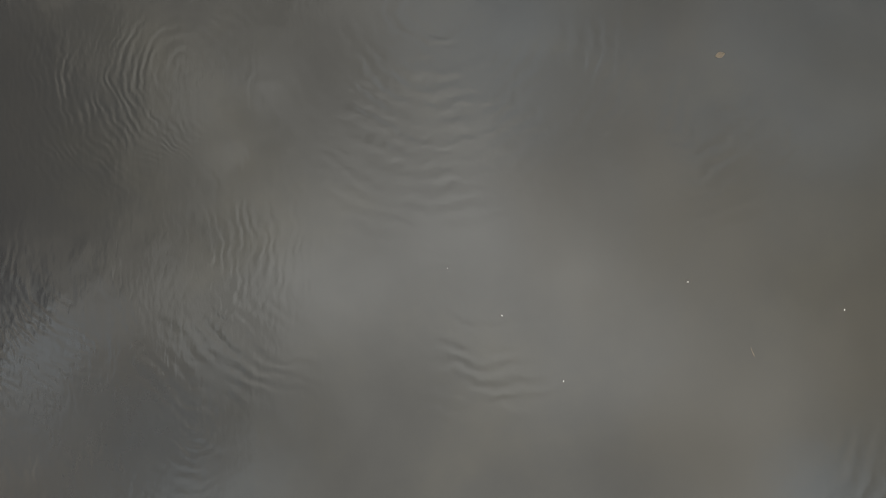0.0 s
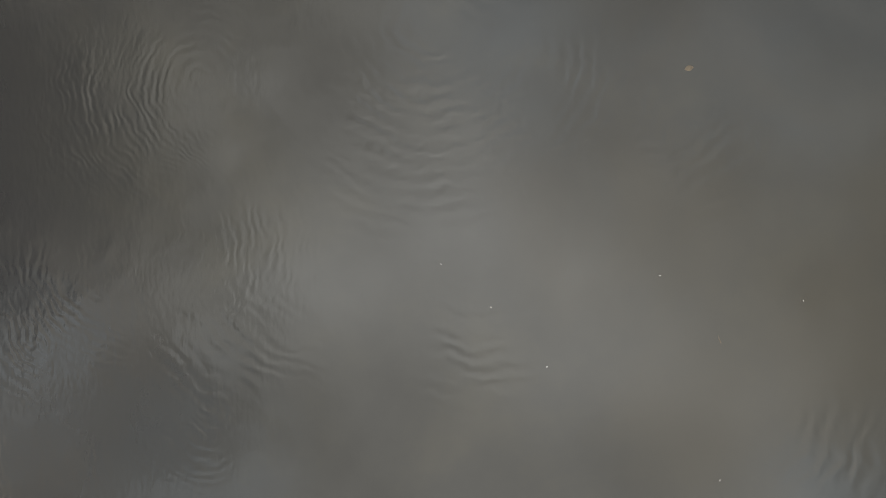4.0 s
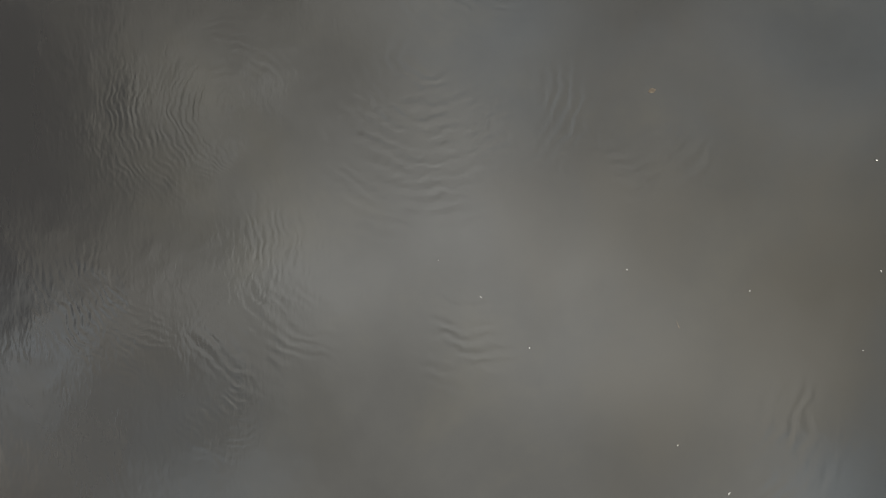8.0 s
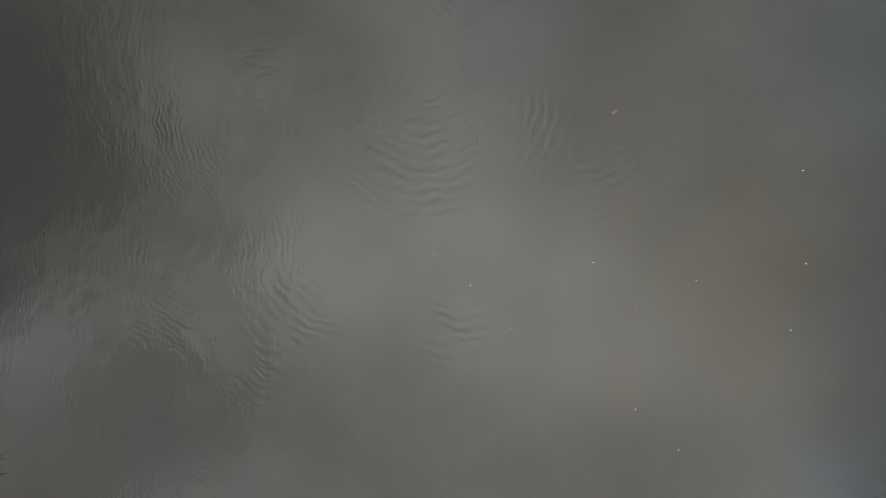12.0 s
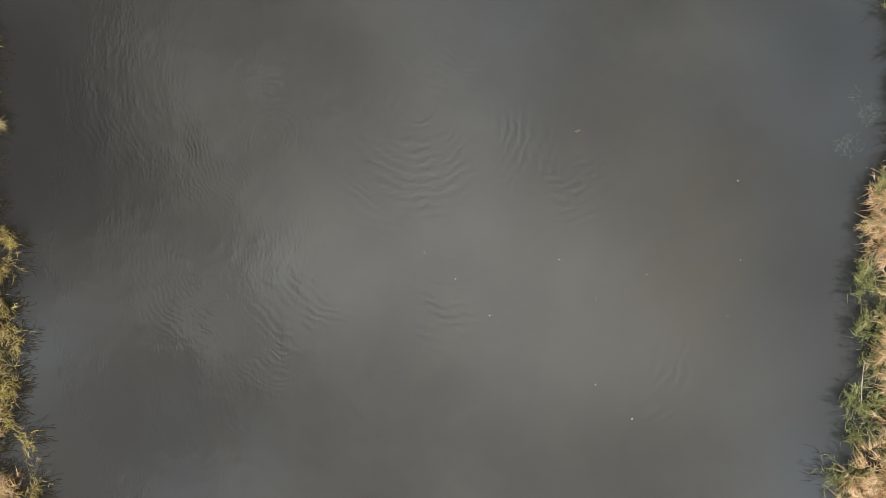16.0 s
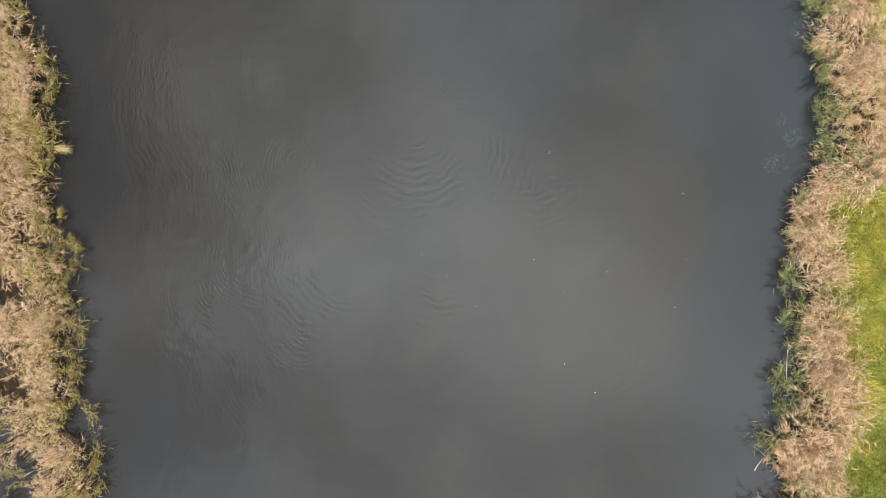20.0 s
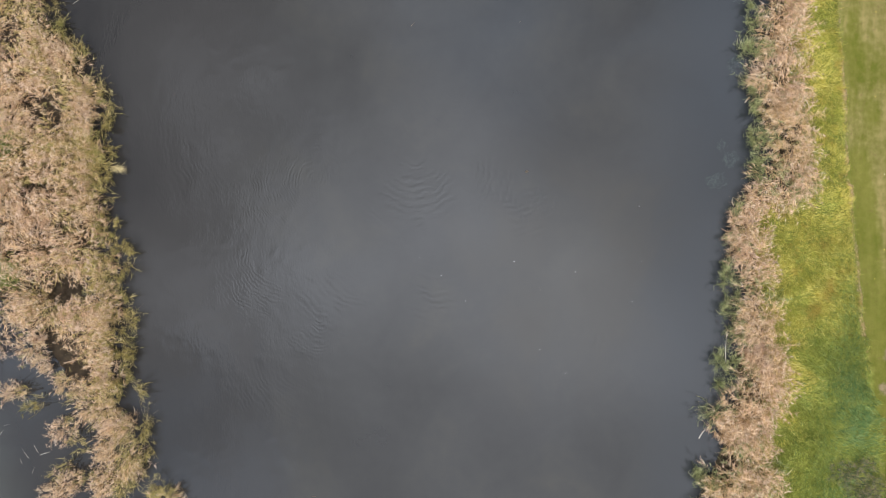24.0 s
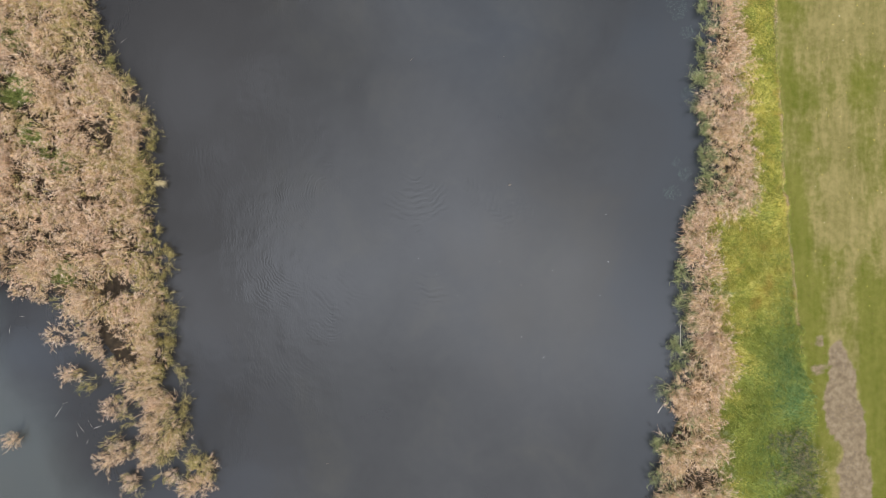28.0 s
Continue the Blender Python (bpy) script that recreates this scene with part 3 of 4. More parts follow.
def reed_bed(side, xy, azim, off, vigour):
    stay = np.where(xy[:, 0] < 0, line(LEFT_SHORE, xy[:, 1]) - xy[:, 0] > 0.5, xy[:, 0] - line(REED_WEST, xy[:, 1]) > 0.1)
    stay |= np.hypot(xy[:, 0] + 17.2, xy[:, 1] + 16.7) < 1.2
    xy, azim, off, vigour = xy[stay], azim[stay], off[stay], vigour[stay]
    x, y = xy[:, 0], xy[:, 1]
    z = np.maximum(land(x, y), -0.25)
    n = len(xy)
    edge = np.where(x < 0, smooth(line(LEFT_SHORE, y) - x, 0, 2.5), smooth(x - line(RIGHT_SHORE, y), 1.0, 2.4) * smooth(line(RIGHT_INNER, y) - x, -0.3, 1.0))
    tall = (1.05 + 0.85 * edge) * vigour * rng.uniform(0.75, 1.12, n) - np.minimum(z, 0)
    lean = 0.08 + 1.15 * off + np.abs(rng.normal(0, 0.12, n))
    azim = azim + rng.normal(0, 0.35, n)
    is_green = rng.uniform(0, 1, n) < green_here(x, y)
    for green in (False, True):
        p = is_green == green
        stalk, blades, heads = shoots(rng, xy[p], z[p], tall[p] * (0.85 if green else 1), lean[p], azim[p], 9, np.where(x[p] < 0, 0.48, 0.56)[np.repeat(np.arange(p.sum()), 9)], 0.026)
        mat = (BLUE_GREEN if side == "east" else STRAW_GREEN) if green else DRY
        look_of = ("blue-green" if side == "east" else "yellow-green") if green else "straw-coloured dry"
        for name, data, m, what in (("reed_foliage", blades, mat, "long reed leaves"), ("reed_stem_mass", stalk, STALK, "upright reed stalks"), ("reed_plume_mass", heads, PLUME, "feathery reed seed heads")):
            if name == "reed_plume_mass" and green:
                continue
            ob = new(name, mesh_of(name, *data, m))
            tagged(ob, f"dense {look_of} {what} of the {side} bank's bed", "reeds", "reed bed", "stuff")


def west_inside(x, y):
    return in_left_bed(x, y, 0.55) & (vnoise(x * 1.1, y * 1.1, 41) > 0.33)


def east_inside(x, y):
    w = 0.7 * (fbm(y * 0.8, x * 0.3, 15) - 0.5)
    inside = (x > line(REED_WEST, y) + 0.35 + 0.5 * w) & (x < line(RIGHT_INNER, y) - 0.35 + 0.5 * w)
    for gx, gy, gr in EAST_GAPS:
        inside &= np.hypot(x - gx, y - gy) > gr * (0.7 + 0.8 * vnoise(x * 2, y * 2, 18))
    return inside


reed_bed("west", *clumped(-39, -15, -18, 25, 2.0, 19, 0.19, west_inside))
reed_bed("east", *clumped(17, 26, -25, 25, 2.8, 19, 0.20, east_inside))
# the beds run on, thinner, beyond the open water that was crossed
reed_bed("west", *clumped(-39, -24, 25, 46, 0.7, 10, 0.3, west_inside))
reed_bed("east", *clumped(17, 26, 25, 46, 0.8, 10, 0.3, east_inside))
reed_bed("east", *clumped(17, 26, -46, -25, 0.8, 10, 0.3, east_inside))


def shore_inside(x, y):
    return (x > line(RIGHT_SHORE, y) + 0.8) & (x < line(REED_WEST, y) + 0.6 - 0.3 * smooth(y, 2, 5)) & (vnoise(x * 1.1, y * 1.1, 43) > 0.5)


def low_reeds(name, places, tall, leaf, mat, label, upright):
    xy, azim, off, vigour = places
    blades = shoots(rng, xy, np.maximum(land(xy[:, 0], xy[:, 1]), -0.3), tall * vigour, 0.08 + 0.9 * off, azim, 7, leaf, 0.027, upright)[1]
    tagged(new(name, mesh_of(name, *blades, mat)), label, "reeds", "reed bed", "stuff")


# young green reeds in the eastern shallows, and low sedge in hollows of the western bed
low_reeds("shore_reeds", clumped(17, 24, -25, 25, 0.28, 13, 0.13, shore_inside), 1.25, 0.5, BLUE_GREEN, "young grey-green reeds in the eastern shallows", 0.8)
low_reeds("sedge_mass", clumped(-33, -22, -2, 19, 5.0, 18, 0.17, lambda x, y: np.min([np.hypot(x - a, y - b) / c for a, b, c in GREEN_SPOTS], axis=0) < 1.0), 0.6, 0.42, SEDGE, "low olive-green sedge in hollows of the reed bed", 0.8)

# ---- single reed tufts along both shores ----


def reed_tuft(seed, mat, tall, count, spread, label, plumes=False, upright=1.0, sway=0.0):
    r = np.random.default_rng(seed)
    root = tagged(new("reed_tuft"), label, "reed tuft", "reed tufts")
    off = r.normal(0, spread, (count, 2))
    stalk, blades, heads = shoots(r, off, np.full(count, -0.35), 0.35 + tall * r.uniform(0.65, 1.1, count), 0.06 + 0.9 * sway + (1.0 - 0.4 * upright) * np.hypot(off[:, 0], off[:, 1]), np.arctan2(off[:, 1], off[:, 0] + sway) + r.normal(0, 0.4, count), 7, 0.55, 0.027, upright)
    tagged(part("stem_mass", mesh_of("stem_mass", *stalk, STALK), root), kind="stuff")
    tagged(part("foliage", mesh_of("foliage", *blades, mat), root), kind="stuff")
    if plumes:
        tagged(part("plume_mass", mesh_of("plume_mass", *heads, PLUME), root, "feathery seed heads"), kind="stuff")
    return root


KINDS = {
    "east": [reed_tuft(100 + i, BLUE_GREEN, 1.15 + 0.09 * i, 17 + 2 * i, 0.13 + 0.015 * i, "small blue-green reed tuft standing in the shallows") for i in range(5)],
    "west": [reed_tuft(200 + i, STRAW_GREEN, 1.15 + 0.09 * i, 14 + 2 * i, 0.15 + 0.015 * i, "yellow-green reed tuft at the water's edge") for i in range(5)],
    "west_lean": [reed_tuft(240 + i, STRAW_GREEN, 1.2 + 0.1 * i, 18 + 3 * i, 0.13 + 0.02 * i, "yellow-green reed tuft leaning out over the water", sway=0.45 + 0.08 * i) for i in range(5)],
    "east_lean": [reed_tuft(140 + i, BLUE_GREEN, 1.1 + 0.1 * i, 18 + 3 * i, 0.12 + 0.02 * i, "grey-green reed tuft leaning out over the water", sway=0.4 + 0.08 * i) for i in range(5)],
    "dry": [reed_tuft(300 + i, DRY, 1.15 + 0.1 * i, 38 + 4 * i, 0.19 + 0.02 * i, "straw-coloured dry reed tuft standing in open water", True, 0.4) for i in range(4)],
}
used = set()


def put_tuft(kind, i, x, y, size=1.0, turn=0.0):
    ob = KINDS[kind][i % len(KINDS[kind])]
    m = Matrix.LocRotScale((x, y, 0.0), Euler((0, 0, turn)), None)
    if ob.name in used:
        ob = copy_thing(ob, m)
    else:
        used.add(ob.name)
        ob.matrix_basis = m
    ob.scale = (size, size, size * rng.uniform(0.9, 1.1))


# blue-green sprouts that jut out of the eastern bed into the open water
EAST_SPROUTS = ((22.5, 16.6), (22.5, 15.2), (22.1, 13.2), (22.7, 13.1), (22.5, 10.6), (22.7, 9.3), (22.4, 7.4), (22.8, 7.2), (22.8, 6.1), (22.8, 4.8), (21.4, 2.2), (20.9, 0.8), (20.7, -1.3), (20.8, -1.9), (21.6, -1.8), (21.5, -2.9), (22.4, -2.7), (20.7, -3.9), (21.5, -4.2), (20.9, -5.4), (21.7, -5.7), (20.0, -7.5), (20.7, -7.8), (20.1, -8.9), (19.5, -10.5), (18.5, -15.0), (19.2, -15.4), (19.7, -15.8), (18.5, -17.1))
for i, (x, y) in enumerate(EAST_SPROUTS + ((18.6, -19.8), (18.4, -21.6), (18.9, -23.4), (22.6, 18.8), (22.4, 20.6), (22.8, 22.2))):
    for k in range(2 if -6.5 < y < 0.0 else 4):
        put_tuft("east_lean" if k < 3 else "east", i + 2 * k, x + 0.22 * k + rng.uniform(-0.15, 0.1), y + rng.normal(0, 0.2), rng.uniform(0.6, 0.9), math.pi - 0.25 + rng.normal(0, 0.5))
for i, y in enumerate(np.arange(-17.0, 24.5, 0.5)):
    d = rng.uniform(0.6, 1.6) - 0.8 * float(smooth(vnoise(y * 1.0, 0.0, 83), 0.4, 0.8)) * rng.uniform(0.3, 1.0)
    kind = "dry" if d > 0.7 and rng.uniform() < 0.5 else "west"
    if y < -15.4:
        continue
    put_tuft(kind, i * 3 + i // 4, float(line(LEFT_SHORE, y)) - d, y + rng.uniform(-0.2, 0.2), rng.uniform(0.65, 1.05), rng.uniform(0, 6.28))
# tufts that lean out over the open water, with gaps between them
for i, y in enumerate(np.arange(-14.8, 24.0, 0.62)):
    if vnoise(y * 1.1, 3.0, 84) > 0.42:
        put_tuft("west_lean", i * 3 + i // 5, float(line(LEFT_SHORE, y)) - 0.75 + 0.95 * float(vnoise(y * 1.3, 9.0, 85)), y + rng.uniform(-0.2, 0.2), rng.uniform(0.6, 0.95), rng.normal(0.05, 0.45))
# green reeds on the landward side of the eastern bed
for i, (x, y) in enumerate(((25.3, 4.6), (25.6, 6.2), (25.0, 7.6), (25.2, 9.0), (24.8, 9.8), (25.1, 11.2), (24.9, 12.6), (25.0, 14.4), (24.6, 8.4), (23.3, -3.2), (23.5, -15.6), (23.6, -17.0), (23.3, -14.2))):
    put_tuft("east", i, x, y, 0.75 + 0.05 * (i % 4), i * 2.1)
for i, (x, y) in enumerate(((-21.0, 5.3), (-20.9, 6.1), (-21.1, 6.6), (-20.8, 4.7), (-20.5, 4.1), (-21.2, 7.2))):
    put_tuft("west", i, x, y, 0.8 + 0.05 * (i % 3), i * 2.3)
# ragged tufts along the pool's shore
for i, y in enumerate(np.arange(-15.2, -1.0, 0.5)):
    put_tuft("west" if i % 3 == 0 else "dry", i, float(line(POOL_SHORE, y)) + rng.uniform(-0.5, 0.7), y, rng.uniform(0.55, 0.9), rng.uniform(0, 6.28))
# islets of reed round the western pool
for i, (x, y, s, kind) in enumerate((
        (-31.1, -13.6, 0.8, "dry"), (-24.2, -15.4, 0.8, "dry"), (-23.4, -14.9, 0.8, "dry"), (-22.6, -14.6, 0.7, "dry"), (-23.7, -14.0, 0.7, "west"), (-23.2, -13.6, 0.7, "west"),
        (-22.2, -14.5, 0.6, "west"), (-21.5, -14.3, 0.6, "west"), (-22.2, -17.0, 0.8, "dry"), (-21.6, -17.6, 0.7, "west"), (-22.4, -16.6, 0.6, "west"), (-19.9, -16.7, 0.7, "west"),
        (-19.1, -16.6, 0.7, "dry"), (-18.6, -16.8, 0.7, "west"), (-17.2, -14.8, 0.7, "west"), (-16.3, -15.6, 0.8, "west"), (-16.0, -16.4, 0.8, "west"), (-17.8, -17.6, 0.8, "dry"),
        (-16.7, -17.4, 0.9, "dry"), (-23.3, -11.2, 0.8, "dry"), (-22.6, -11.9, 0.8, "west"), (-22.0, -12.3, 0.8, "west"), (-22.9, -10.7, 0.7, "west"), (-27.6, -5.6, 0.8, "dry"),
        (-26.6, -8.8, 0.9, "dry"), (-25.8, -8.6, 0.7, "west"), (-25.6, -9.7, 0.7, "west"), (-24.9, -9.5, 0.8, "west"), (-20.4, 10.7, 0.6, "west"), (-20.9, -15.4, 0.6, "dry"))):
    put_tuft(kind, i, x, y, s, i * 1.7)


# ---- grass bank, lawn and weeds ----
def grass(name, n, x0, x1, keep, mat, tall, wide, label, floppy=0.8):
    xy = np.c_[rng.uniform(x0, x1, n), rng.uniform(-25, 26, n)]
    xy = xy[keep(xy[:, 0], xy[:, 1])]
    n = len(xy)
    z = land(xy[:, 0], xy[:, 1]) - 0.01
    flow = 6.28 * fbm(xy[:, 0] * 0.35, xy[:, 1] * 0.35, 51) * 1.5 + rng.normal(0, 0.7, n)
    size = tall * rng.uniform(0.5, 1.25, n) * (0.1 + 1.8 * fbm(xy[:, 0] * 1.6, xy[:, 1] * 1.6, 52) ** 1.2)
    data = strips(np.c_[xy, z], flow, size, rng.uniform(0.7, 1.35, n), rng.uniform(0.2, floppy, n), wide * rng.uniform(0.6, 1.4, n), 2, rng.normal(0, 0.4, n))
    tagged(new(name, mesh_of(name, *data, mat)), label, "grass", kind="stuff")


def lush_here(x, y):
    d = x - line(RIGHT_INNER, y)
    south = smooth(-y, 2.5, 8)
    return np.clip(0.12 + 0.9 * smooth(fbm(x * 0.6, y * 0.6, 61), 0.42, 0.72) * (0.4 + 0.6 * south) + 0.75 * south * smooth(d, 0.8, 3.4) + 0.5 * smooth(-y, 12, 15) * smooth(d, 0.3, 1.2), 0, 1)


def teal_here(x, y):
    spot = 0.95 * np.exp(-((x - 28.7 + 0.12 * (y + 10)) / 1.8) ** 2 - ((y + 10.0) / 3.4) ** 2) + 0.45 * np.exp(-((x - 27.8) / 2.2) ** 2 - ((y + 16.5) / 3) ** 2) + 0.3 * np.exp(-((x - 28.4) / 0.7) ** 2 - ((y + 4) / 2.5) ** 2)
    return np.clip(spot * (0.55 + 0.9 * fbm(x * 0.9, y * 0.9, 63)), 0, 0.95)


def rough_zone(x, y):
    w = 0.5 * (fbm(x * 1.5, y * 1.5, 12) - 0.5)
    return (x > line(RIGHT_INNER, y) - 0.4 + w) & (x < line(LAWN_LINE, y) + w * (0.5 + 2.4 * smooth(-y, 3, 7)))


coin = np.random.default_rng(3)
def pick(x, y):
    """0 yellow-olive, 1 green, 2 dark green: the kind of blade that grows at each place."""
    c = coin.uniform(0, 1, (2, len(x)))
    return np.where(c[0] < teal_here(x, y), 2, np.where(c[1] < lush_here(x, y), 1, 0))


grass("rough_grass", 210000, 22.3, 31, lambda x, y: rough_zone(x, y) & (pick(x, y) == 0), ROUGH_GRASS, 0.5, 0.026, "long yellow-green unmown grass on the bank")
grass("lush_grass", 210000, 22.3, 31, lambda x, y: rough_zone(x, y) & (pick(x, y) == 1), LUSH_GRASS, 0.5, 0.026, "long fresh green unmown grass on the bank")
grass("dark_lush_grass", 210000, 22.3, 31, lambda x, y: rough_zone(x, y) & (pick(x, y) == 2), TEAL_GRASS, 0.5, 0.026, "long dark blue-green lush grass on the bank")
grass("lawn_grass", 115000, 27.6, 40, lambda x, y: (x > line(LAWN_LINE, y) - 0.1) & (coin.uniform(0, 1, len(x)) > 1.3 * dirt_mask(x, y)) & (coin.uniform(0, 1, len(x)) > parched_here(x, y)), LAWN, 0.075, 0.012, "short mown green lawn grass", 0.6)
grass("dry_lawn_grass", 115000, 27.6, 40, lambda x, y: (x > line(LAWN_LINE, y) - 0.1) & (coin.uniform(0, 1, len(x)) > 1.3 * dirt_mask(x, y)) & (coin.uniform(0, 1, len(x)) < parched_here(x, y)), DRY_LAWN, 0.075, 0.012, "short mown lawn grass dried to tan in streaks", 0.6)
grass("dry_grass_edge", 240000, 27, 31, lambda x, y: (np.abs(x - line(LAWN_LINE, y) - 0.05 - 0.35 * (fbm(y * 0.8, y * 0, 91) - 0.5)) < 0.12) & (coin.uniform(0, 1, len(x)) < smooth(y, -8, -2) * (0.1 + 0.75 * vnoise(y * 0.6, y * 0, 92))), DRY, 0.22, 0.018, "thin strip of dry straw-coloured grass along the lawn")


def weed_clump(x, y, seed, tall, label):
    """Tall dead dock or thistle: branched stems with leaves and pale seed heads."""
    r = np.random.default_rng(seed)
    root = tagged(new("weed_clump"), label, "weed", "weeds on the bank")
    root.location = (x, y, float(land(x, y)))
    n = 36
    off = r.normal(0, 0.32, (n, 2))
    azim = np.arctan2(off[:, 1], off[:, 0])
    lean = 0.15 + 1.1 * np.hypot(off[:, 0], off[:, 1])
    size = tall * r.uniform(0.6, 1.1, n)
    stem = strips(np.c_[off, np.full(n, -0.02)], azim, size, np.pi / 2 - lean, np.full(n, 0.05), np.full(n, 0.014), 2, r.uniform(-1, 1, n))
    tip = np.c_[off, np.zeros(n)] + np.stack([np.cos(azim) * np.sin(lean), np.sin(azim) * np.sin(lean), np.cos(lean) - 0.05], -1) * size[:, None]
    k = np.repeat(np.arange(n), 7)
    leaf = strips(np.c_[off, np.zeros(n)][k] + (tip - np.c_[off, np.zeros(n)])[k] * r.uniform(0.2, 0.8, len(k))[:, None], r.uniform(0, 6.28, len(k)), r.uniform(0.15, 0.36, len(k)), r.uniform(0, 0.9, len(k)), r.uniform(0.2, 0.7, len(k)), r.uniform(0.018, 0.04, len(k)), 3, r.normal(0, 0.4, len(k)))
    k = np.repeat(np.arange(n), 3)
    head = strips(tip[k] + r.normal(0, 0.04, (len(k), 3)), r.uniform(0, 6.28, len(k)), r.uniform(0.06, 0.16, len(k)), r.uniform(-0.2, 1.0, len(k)), r.uniform(0.2, 0.6, len(k)), r.uniform(0.014, 0.03, len(k)), 2)
    tagged(part("stem_mass", mesh_of("stem_mass", *stem, STALK), root), kind="stuff")
    tagged(part("foliage", mesh_of("foliage", *leaf, WEED_LEAF), root), kind="stuff")
    tagged(part("seed_mass", mesh_of("seed_mass", *head, STALK), root, "pale brown seed heads"), kind="stuff")


for i, (x, y, h) in enumerate(((29.2, -14.4, 0.9), (28.3, -15.2, 0.9), (29.9, -15.7, 1.0), (27.5, -14.5, 0.7), (29.0, -16.5, 1.0), (29.9, -17.3, 1.0), (27.6, -17.2, 0.7), (29.3, -18.4, 1.0), (28.6, -19.4, 0.9), (29.6, -16.3, 0.8), (30.1, -18.9, 0.9))):
    weed_clump(x, y, 400 + i, h, "tall withered weeds with pale seed heads in long grass")

# clods and stones on the worn track
cl = np.random.default_rng(11)
cxy = np.c_[cl.uniform(30.8, 35, 3000), cl.uniform(-25, -6, 3000)]
cxy = cxy[(dirt_mask(cxy[:, 0], cxy[:, 1]) > 0.8) & (fbm(cxy[:, 0] * 1.5, cxy[:, 1] * 1.5, 71) > 0.55)]
box_v = np.array([(-1, -1, -0.6), (1, -0.8, -0.6), (0.9, 1, -0.6), (-0.8, 0.9, -0.6), (-0.5, -0.6, 0.5), (0.6, -0.5, 0.7), (0.4, 0.5, 0.5), (-0.5, 0.6, 0.65)])
box_f = np.array([(0, 3, 2, 1), (4, 5, 6, 7), (0, 1, 5, 4), (1, 2, 6, 5), (2, 3, 7, 6), (3, 0, 4, 7)])
sets = []
for x, y in cxy:
    a, s = cl.uniform(0, 6.28), cl.uniform(0.01, 0.028)
    c, d = math.cos(a), math.sin(a)
    v = box_v * cl.uniform(0.7, 1.3, (8, 3)) * (s * cl.uniform(0.8, 2.2), s, s * 0.6)
    sets.append((np.c_[v[:, 0] * c - v[:, 1] * d + x, v[:, 0] * d + v[:, 1] * c + y, v[:, 2] + float(land(x, y)) + 0.01], box_f))
tagged(new("soil_clods", mesh_of("soil_clods", *joined(sets), CLOD)), "dark crumbs of soil and droppings on the bare track", "soil", kind="stuff")


# ---- small floating and fallen things ----
def leaf_mesh(name, mat, length=0.1, width=0.05, curl=0.02):
    bm = bmesh.new()
    rows = []
    for i in range(7):
        s = i / 6
        w = width * 0.5 * math.sin(math.pi * min(max(s, 0.03), 0.97)) ** 0.8
        zc = curl * (s - 0.5) ** 2 * 4
        rows.append([bm.verts.new(((s - 0.5) * length, k * w, zc + abs(k) * curl * 0.6)) for k in (-1, 0, 1)])
    for a, b in zip(rows, rows[1:]):
        for k in (0, 1):
            bm.faces.new((a[k], b[k], b[k + 1], a[k + 1]))
    bmesh.ops.solidify(bm, geom=bm.faces[:], thickness=0.003)
    me = bpy.data.meshes.new(name)
    bm.to_mesh(me)
    bm.free()
    me.materials.append(mat)
    return me


def rod_mesh(name, mat, length, radius, seed, bend=0.06):
    """A crooked tapered stick, lying along x."""
    r = random.Random(seed)
    bm = bmesh.new()
    rings, n = [], 7
    for i in range(n):
        s = i / (n - 1)
        cy, cz = bend * length * math.sin(s * 3 + r.random()), 0.2 * bend * length * r.random()
        rad = radius * (1.1 - 0.6 * s) * r.uniform(0.85, 1.15)
        rings.append([bm.verts.new((s * length - length / 2, cy + rad * math.cos(q * math.pi / 3), cz + rad * math.sin(q * math.pi / 3))) for q in range(6)])
    for a, b in zip(rings, rings[1:]):
        for q in range(6):
            bm.faces.new((a[q], b[q], b[(q + 1) % 6], a[(q + 1) % 6]))
    bm.faces.new(rings[0])
    bm.faces.new(rings[-1][::-1])
    bmesh.ops.recalc_face_normals(bm, faces=bm.faces[:])
    me = bpy.data.meshes.new(name)
    bm.to_mesh(me)
    bm.free()
    me.materials.append(mat)
    return me


feather = leaf_mesh("feather", FEATHER, 0.085, 0.04, 0.012)
for i, (x, y, s) in enumerate(((6.36, -0.56, 0.8), (3.1, -3.15, 0.7), (1.5, -1.44, 0.7), (8.0, -6.41, 0.8), (14.82, -0.66, 0.9), (14.18, -3.3, 0.8), (10.45, -1.29, 0.7),
                                (14.71, 3.04, 1.1), (9.69, -8.02, 1.3), (0.08, -0.2, 0.5))):
    ob = tagged(new("feather", feather), "small white downy feather floating on the pond", "feather", "floating feathers")
    ob.location, ob.rotation_euler, ob.scale = (x, y, 0.004), (0, 0, i * 1.3), (s, s, s)

twig = rod_mesh("floating_twig", TWIG, 0.25, 0.006, 5)
for x, y, a, s in ((8.05, -2.38, 2.0, 1.0), (-0.2, 15.3, 0.9, 1.6), (6.95, 15.4, 0.2, 0.8), (-7.1, -16.0, 0.1, 1.3)):
    ob = tagged(new("floating_twig", twig), "thin brown twig floating on the pond", "twig", "floating twigs")
    ob.location, ob.rotation_euler, ob.scale = (x, y, 0.004), (0, 0, a), (s, s, s)

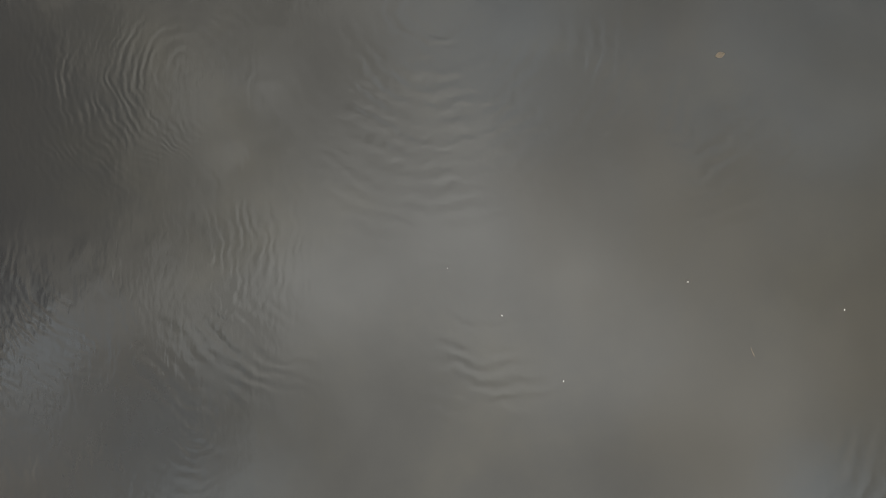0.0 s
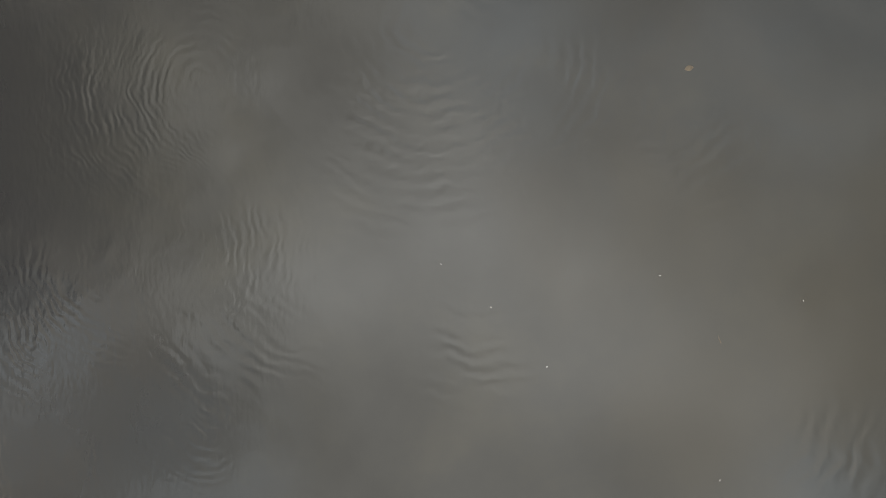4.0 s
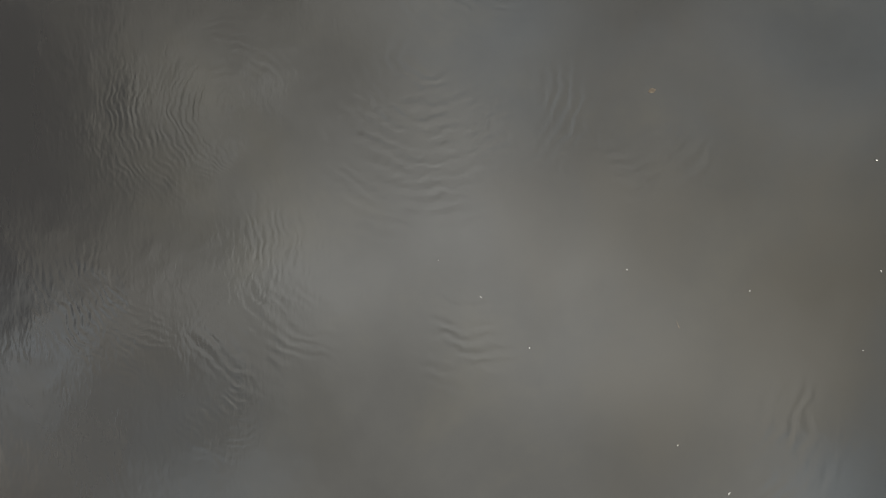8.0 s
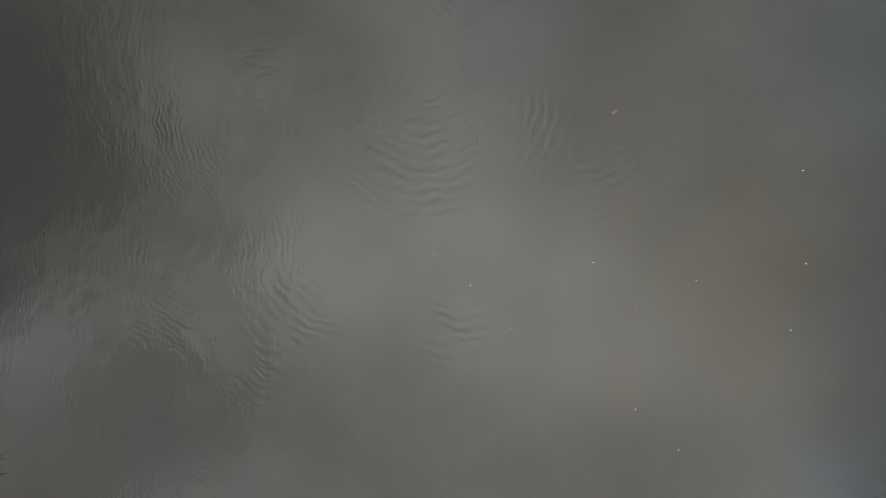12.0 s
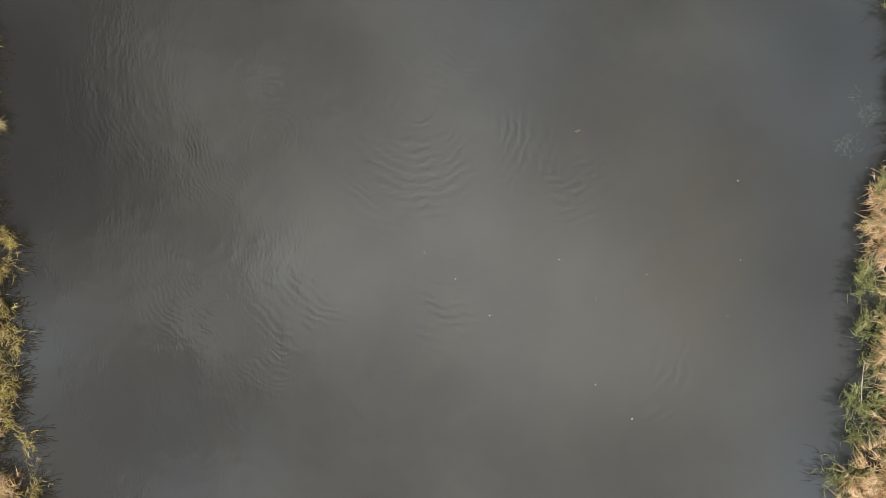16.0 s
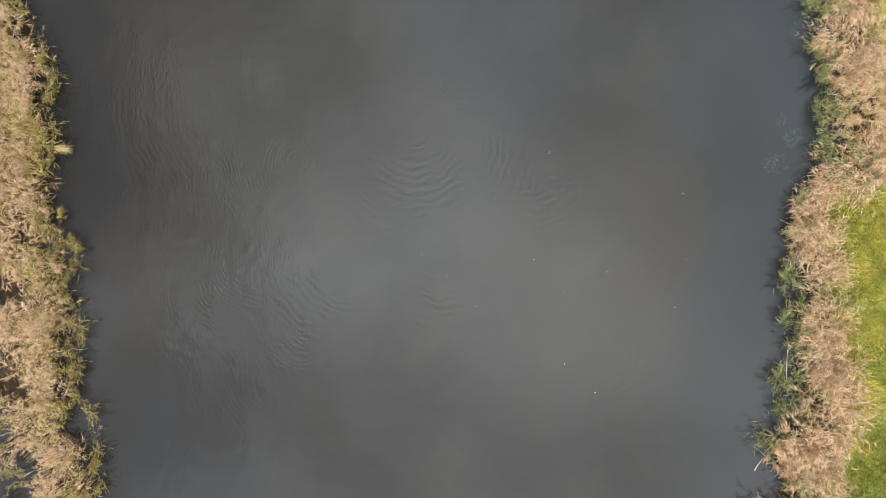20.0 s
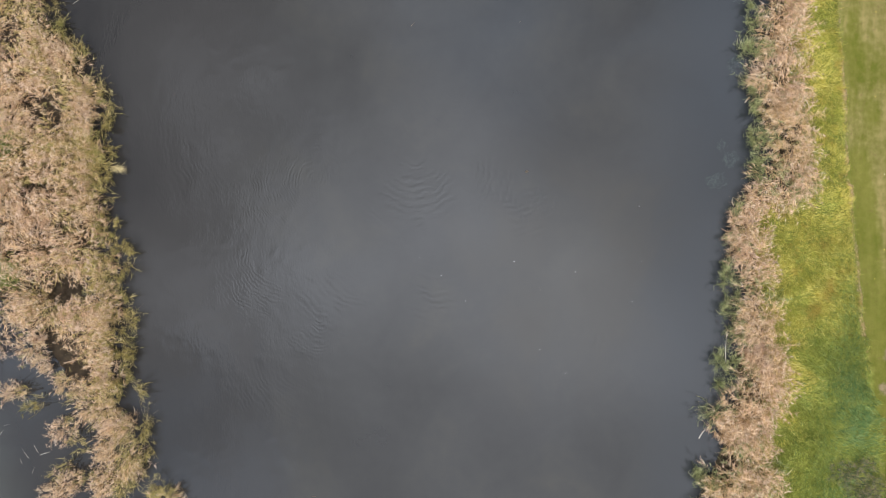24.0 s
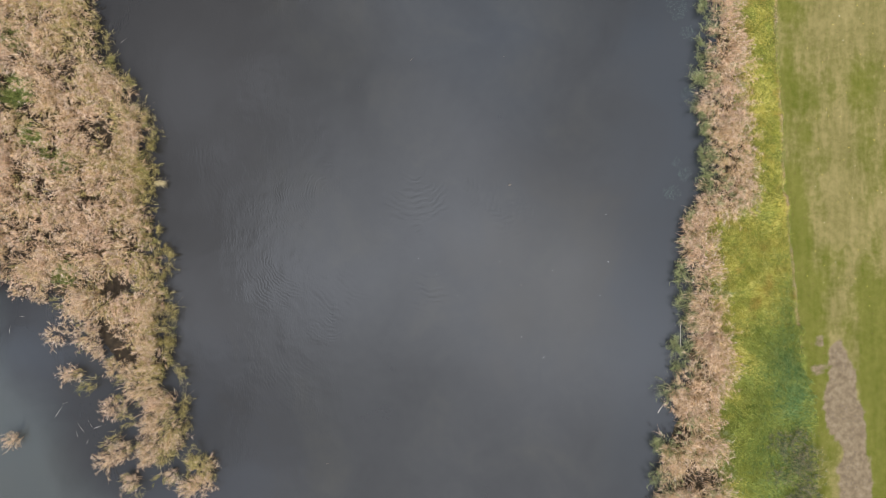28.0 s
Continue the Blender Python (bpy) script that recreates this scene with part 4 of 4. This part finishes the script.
stalk_mesh = rod_mesh("floating_stalk", DEADWOOD, 0.8, 0.016, 8, 0.03)
for i, (x, y, s, a) in enumerate(((-27.8, -11.7, 1.0, 1.0), (-27.3, -11.0, 0.5, 0.2), (-26.1, -12.9, 0.9, 2.2), (-25.4, -12.6, 0.7, 2.1), (-24.8, -12.9, 0.8, 0.3), (-25.6, -14.0, 0.5, 1.2),
                                  (-22.5, 17.0, 0.7, 0.6), (-19.0, -0.4, 0.6, 0.2), (-26.4, -13.4, 0.5, 1.9), (-31.5, -5.3, 0.7, 1.4), (-27.9, -9.0, 0.5, 0.5), (-30.6, -4.3, 0.5, 0.1), (-22.3, 14.4, 0.6, 2.4))):
    ob = tagged(new("floating_stalk", stalk_mesh), "broken pale reed stalk floating on the water", "reed stalk", "floating stalks")
    ob.location, ob.rotation_euler, ob.scale = (x, y, 0.006), (0, 0, a), (s, s, s)

ob = tagged(new("leaning_stick", rod_mesh("leaning_stick", DEADWOOD, 2.1, 0.022, 21, 0.02)), "thin bleached stick leaning out of the shallows", "stick")
ob.location, ob.rotation_euler = (20.3, -6.4, 0.25), (0, radians(-8), radians(92))
ob = tagged(new("driftwood", rod_mesh("driftwood", DEADWOOD, 0.75, 0.04, 22, 0.05)), "short bleached piece of driftwood against the reeds", "driftwood")
ob.location, ob.rotation_euler = (18.72, -12.15, 0.03), (0, radians(-4), radians(62))

# a fallen bundle of straw at the western edge
r = np.random.default_rng(77)
n = 80
lay = strips(np.c_[r.uniform(-20.2, -19.5, n), r.normal(5.87, 0.10, n), r.uniform(0.3, 0.55, n)], r.normal(-0.1, 0.2, n), r.uniform(0.3, 0.6, n), r.uniform(0, 0.25, n), r.uniform(0.1, 0.3, n), r.uniform(0.018, 0.035, n), 3, r.normal(0, 0.5, n))
tagged(new("fallen_reeds", mesh_of("fallen_reeds", *lay, STRAW)), "bundle of flattened pale straw reeds hanging over the water", "reeds")


def weed_patch(x, y, rad, n, seed):
    """Fronds of water weed spread on the surface."""
    q = np.random.default_rng(seed)
    rr, aa = rad * np.sqrt(q.uniform(0, 1, n)), q.uniform(0, 6.28, n)
    rr *= 0.6 + 0.7 * vnoise(np.cos(aa) * 2 + x, np.sin(aa) * 2 + y, seed)
    at = np.c_[x + rr * np.cos(aa), y + rr * np.sin(aa), np.full(n, 0.003)]
    data = strips(at, q.uniform(0, 6.28, n), q.uniform(0.04, 0.13, n), q.uniform(0, 0.03, n), np.zeros(n), q.uniform(0.01, 0.035, n), 2)
    tagged(new("water_weed", mesh_of("water_weed", *data, WEED)), "pale green water weed drifting just at the surface", "water weed", "water weed patches", "stuff")


for i, (x, y, rad, n) in enumerate(((20.85, 6.1, 0.55, 150), (20.05, 4.7, 0.6, 110), (19.5, 4.6, 0.4, 60), (20.3, 7.0, 0.4, 40), (20.6, 19.0, 0.9, 260), (21.4, 17.1, 0.6, 160), (21.2, 12.4, 0.5, 90), (-25.9, -9.6, 0.7, 90), (-21.3, -14.9, 0.6, 60))):
    weed_patch(x, y, rad, n, 500 + i)

pale = leaf_mesh("sunken_leaf", SILT_PATCH, 0.26, 0.17, 0.002)
ob = tagged(new("sunken_leaf", pale), "pale brown sodden leaf in the water", "leaf")
ob.location, ob.rotation_euler = (7.26, 5.42, 0.003), (0, 0, 0.3)

# fallen leaves on the lawn
lv = np.random.default_rng(19)
yellow, cream = leaf_mesh("fallen_leaf", LEAF_YELLOW, 0.13, 0.09, 0.02), leaf_mesh("fallen_leaf", LEAF_PALE, 0.12, 0.08, 0.02)
for i in range(60):
    x, y = lv.uniform(30, 37), lv.uniform(-5, 20)
    ob = new("fallen_leaf", yellow if i % 3 else cream)
    tagged(ob, ("yellow" if i % 3 else "pale cream") + " fallen leaf lying on the mown lawn", "leaf", "fallen leaves")
    ob.location, ob.rotation_euler = (x, y, float(land(x, y)) + 0.05), (lv.uniform(-0.3, 0.3), lv.uniform(-0.3, 0.3), lv.uniform(0, 6.28))
    ob.scale = [lv.uniform(0.45, 0.85)] * 3
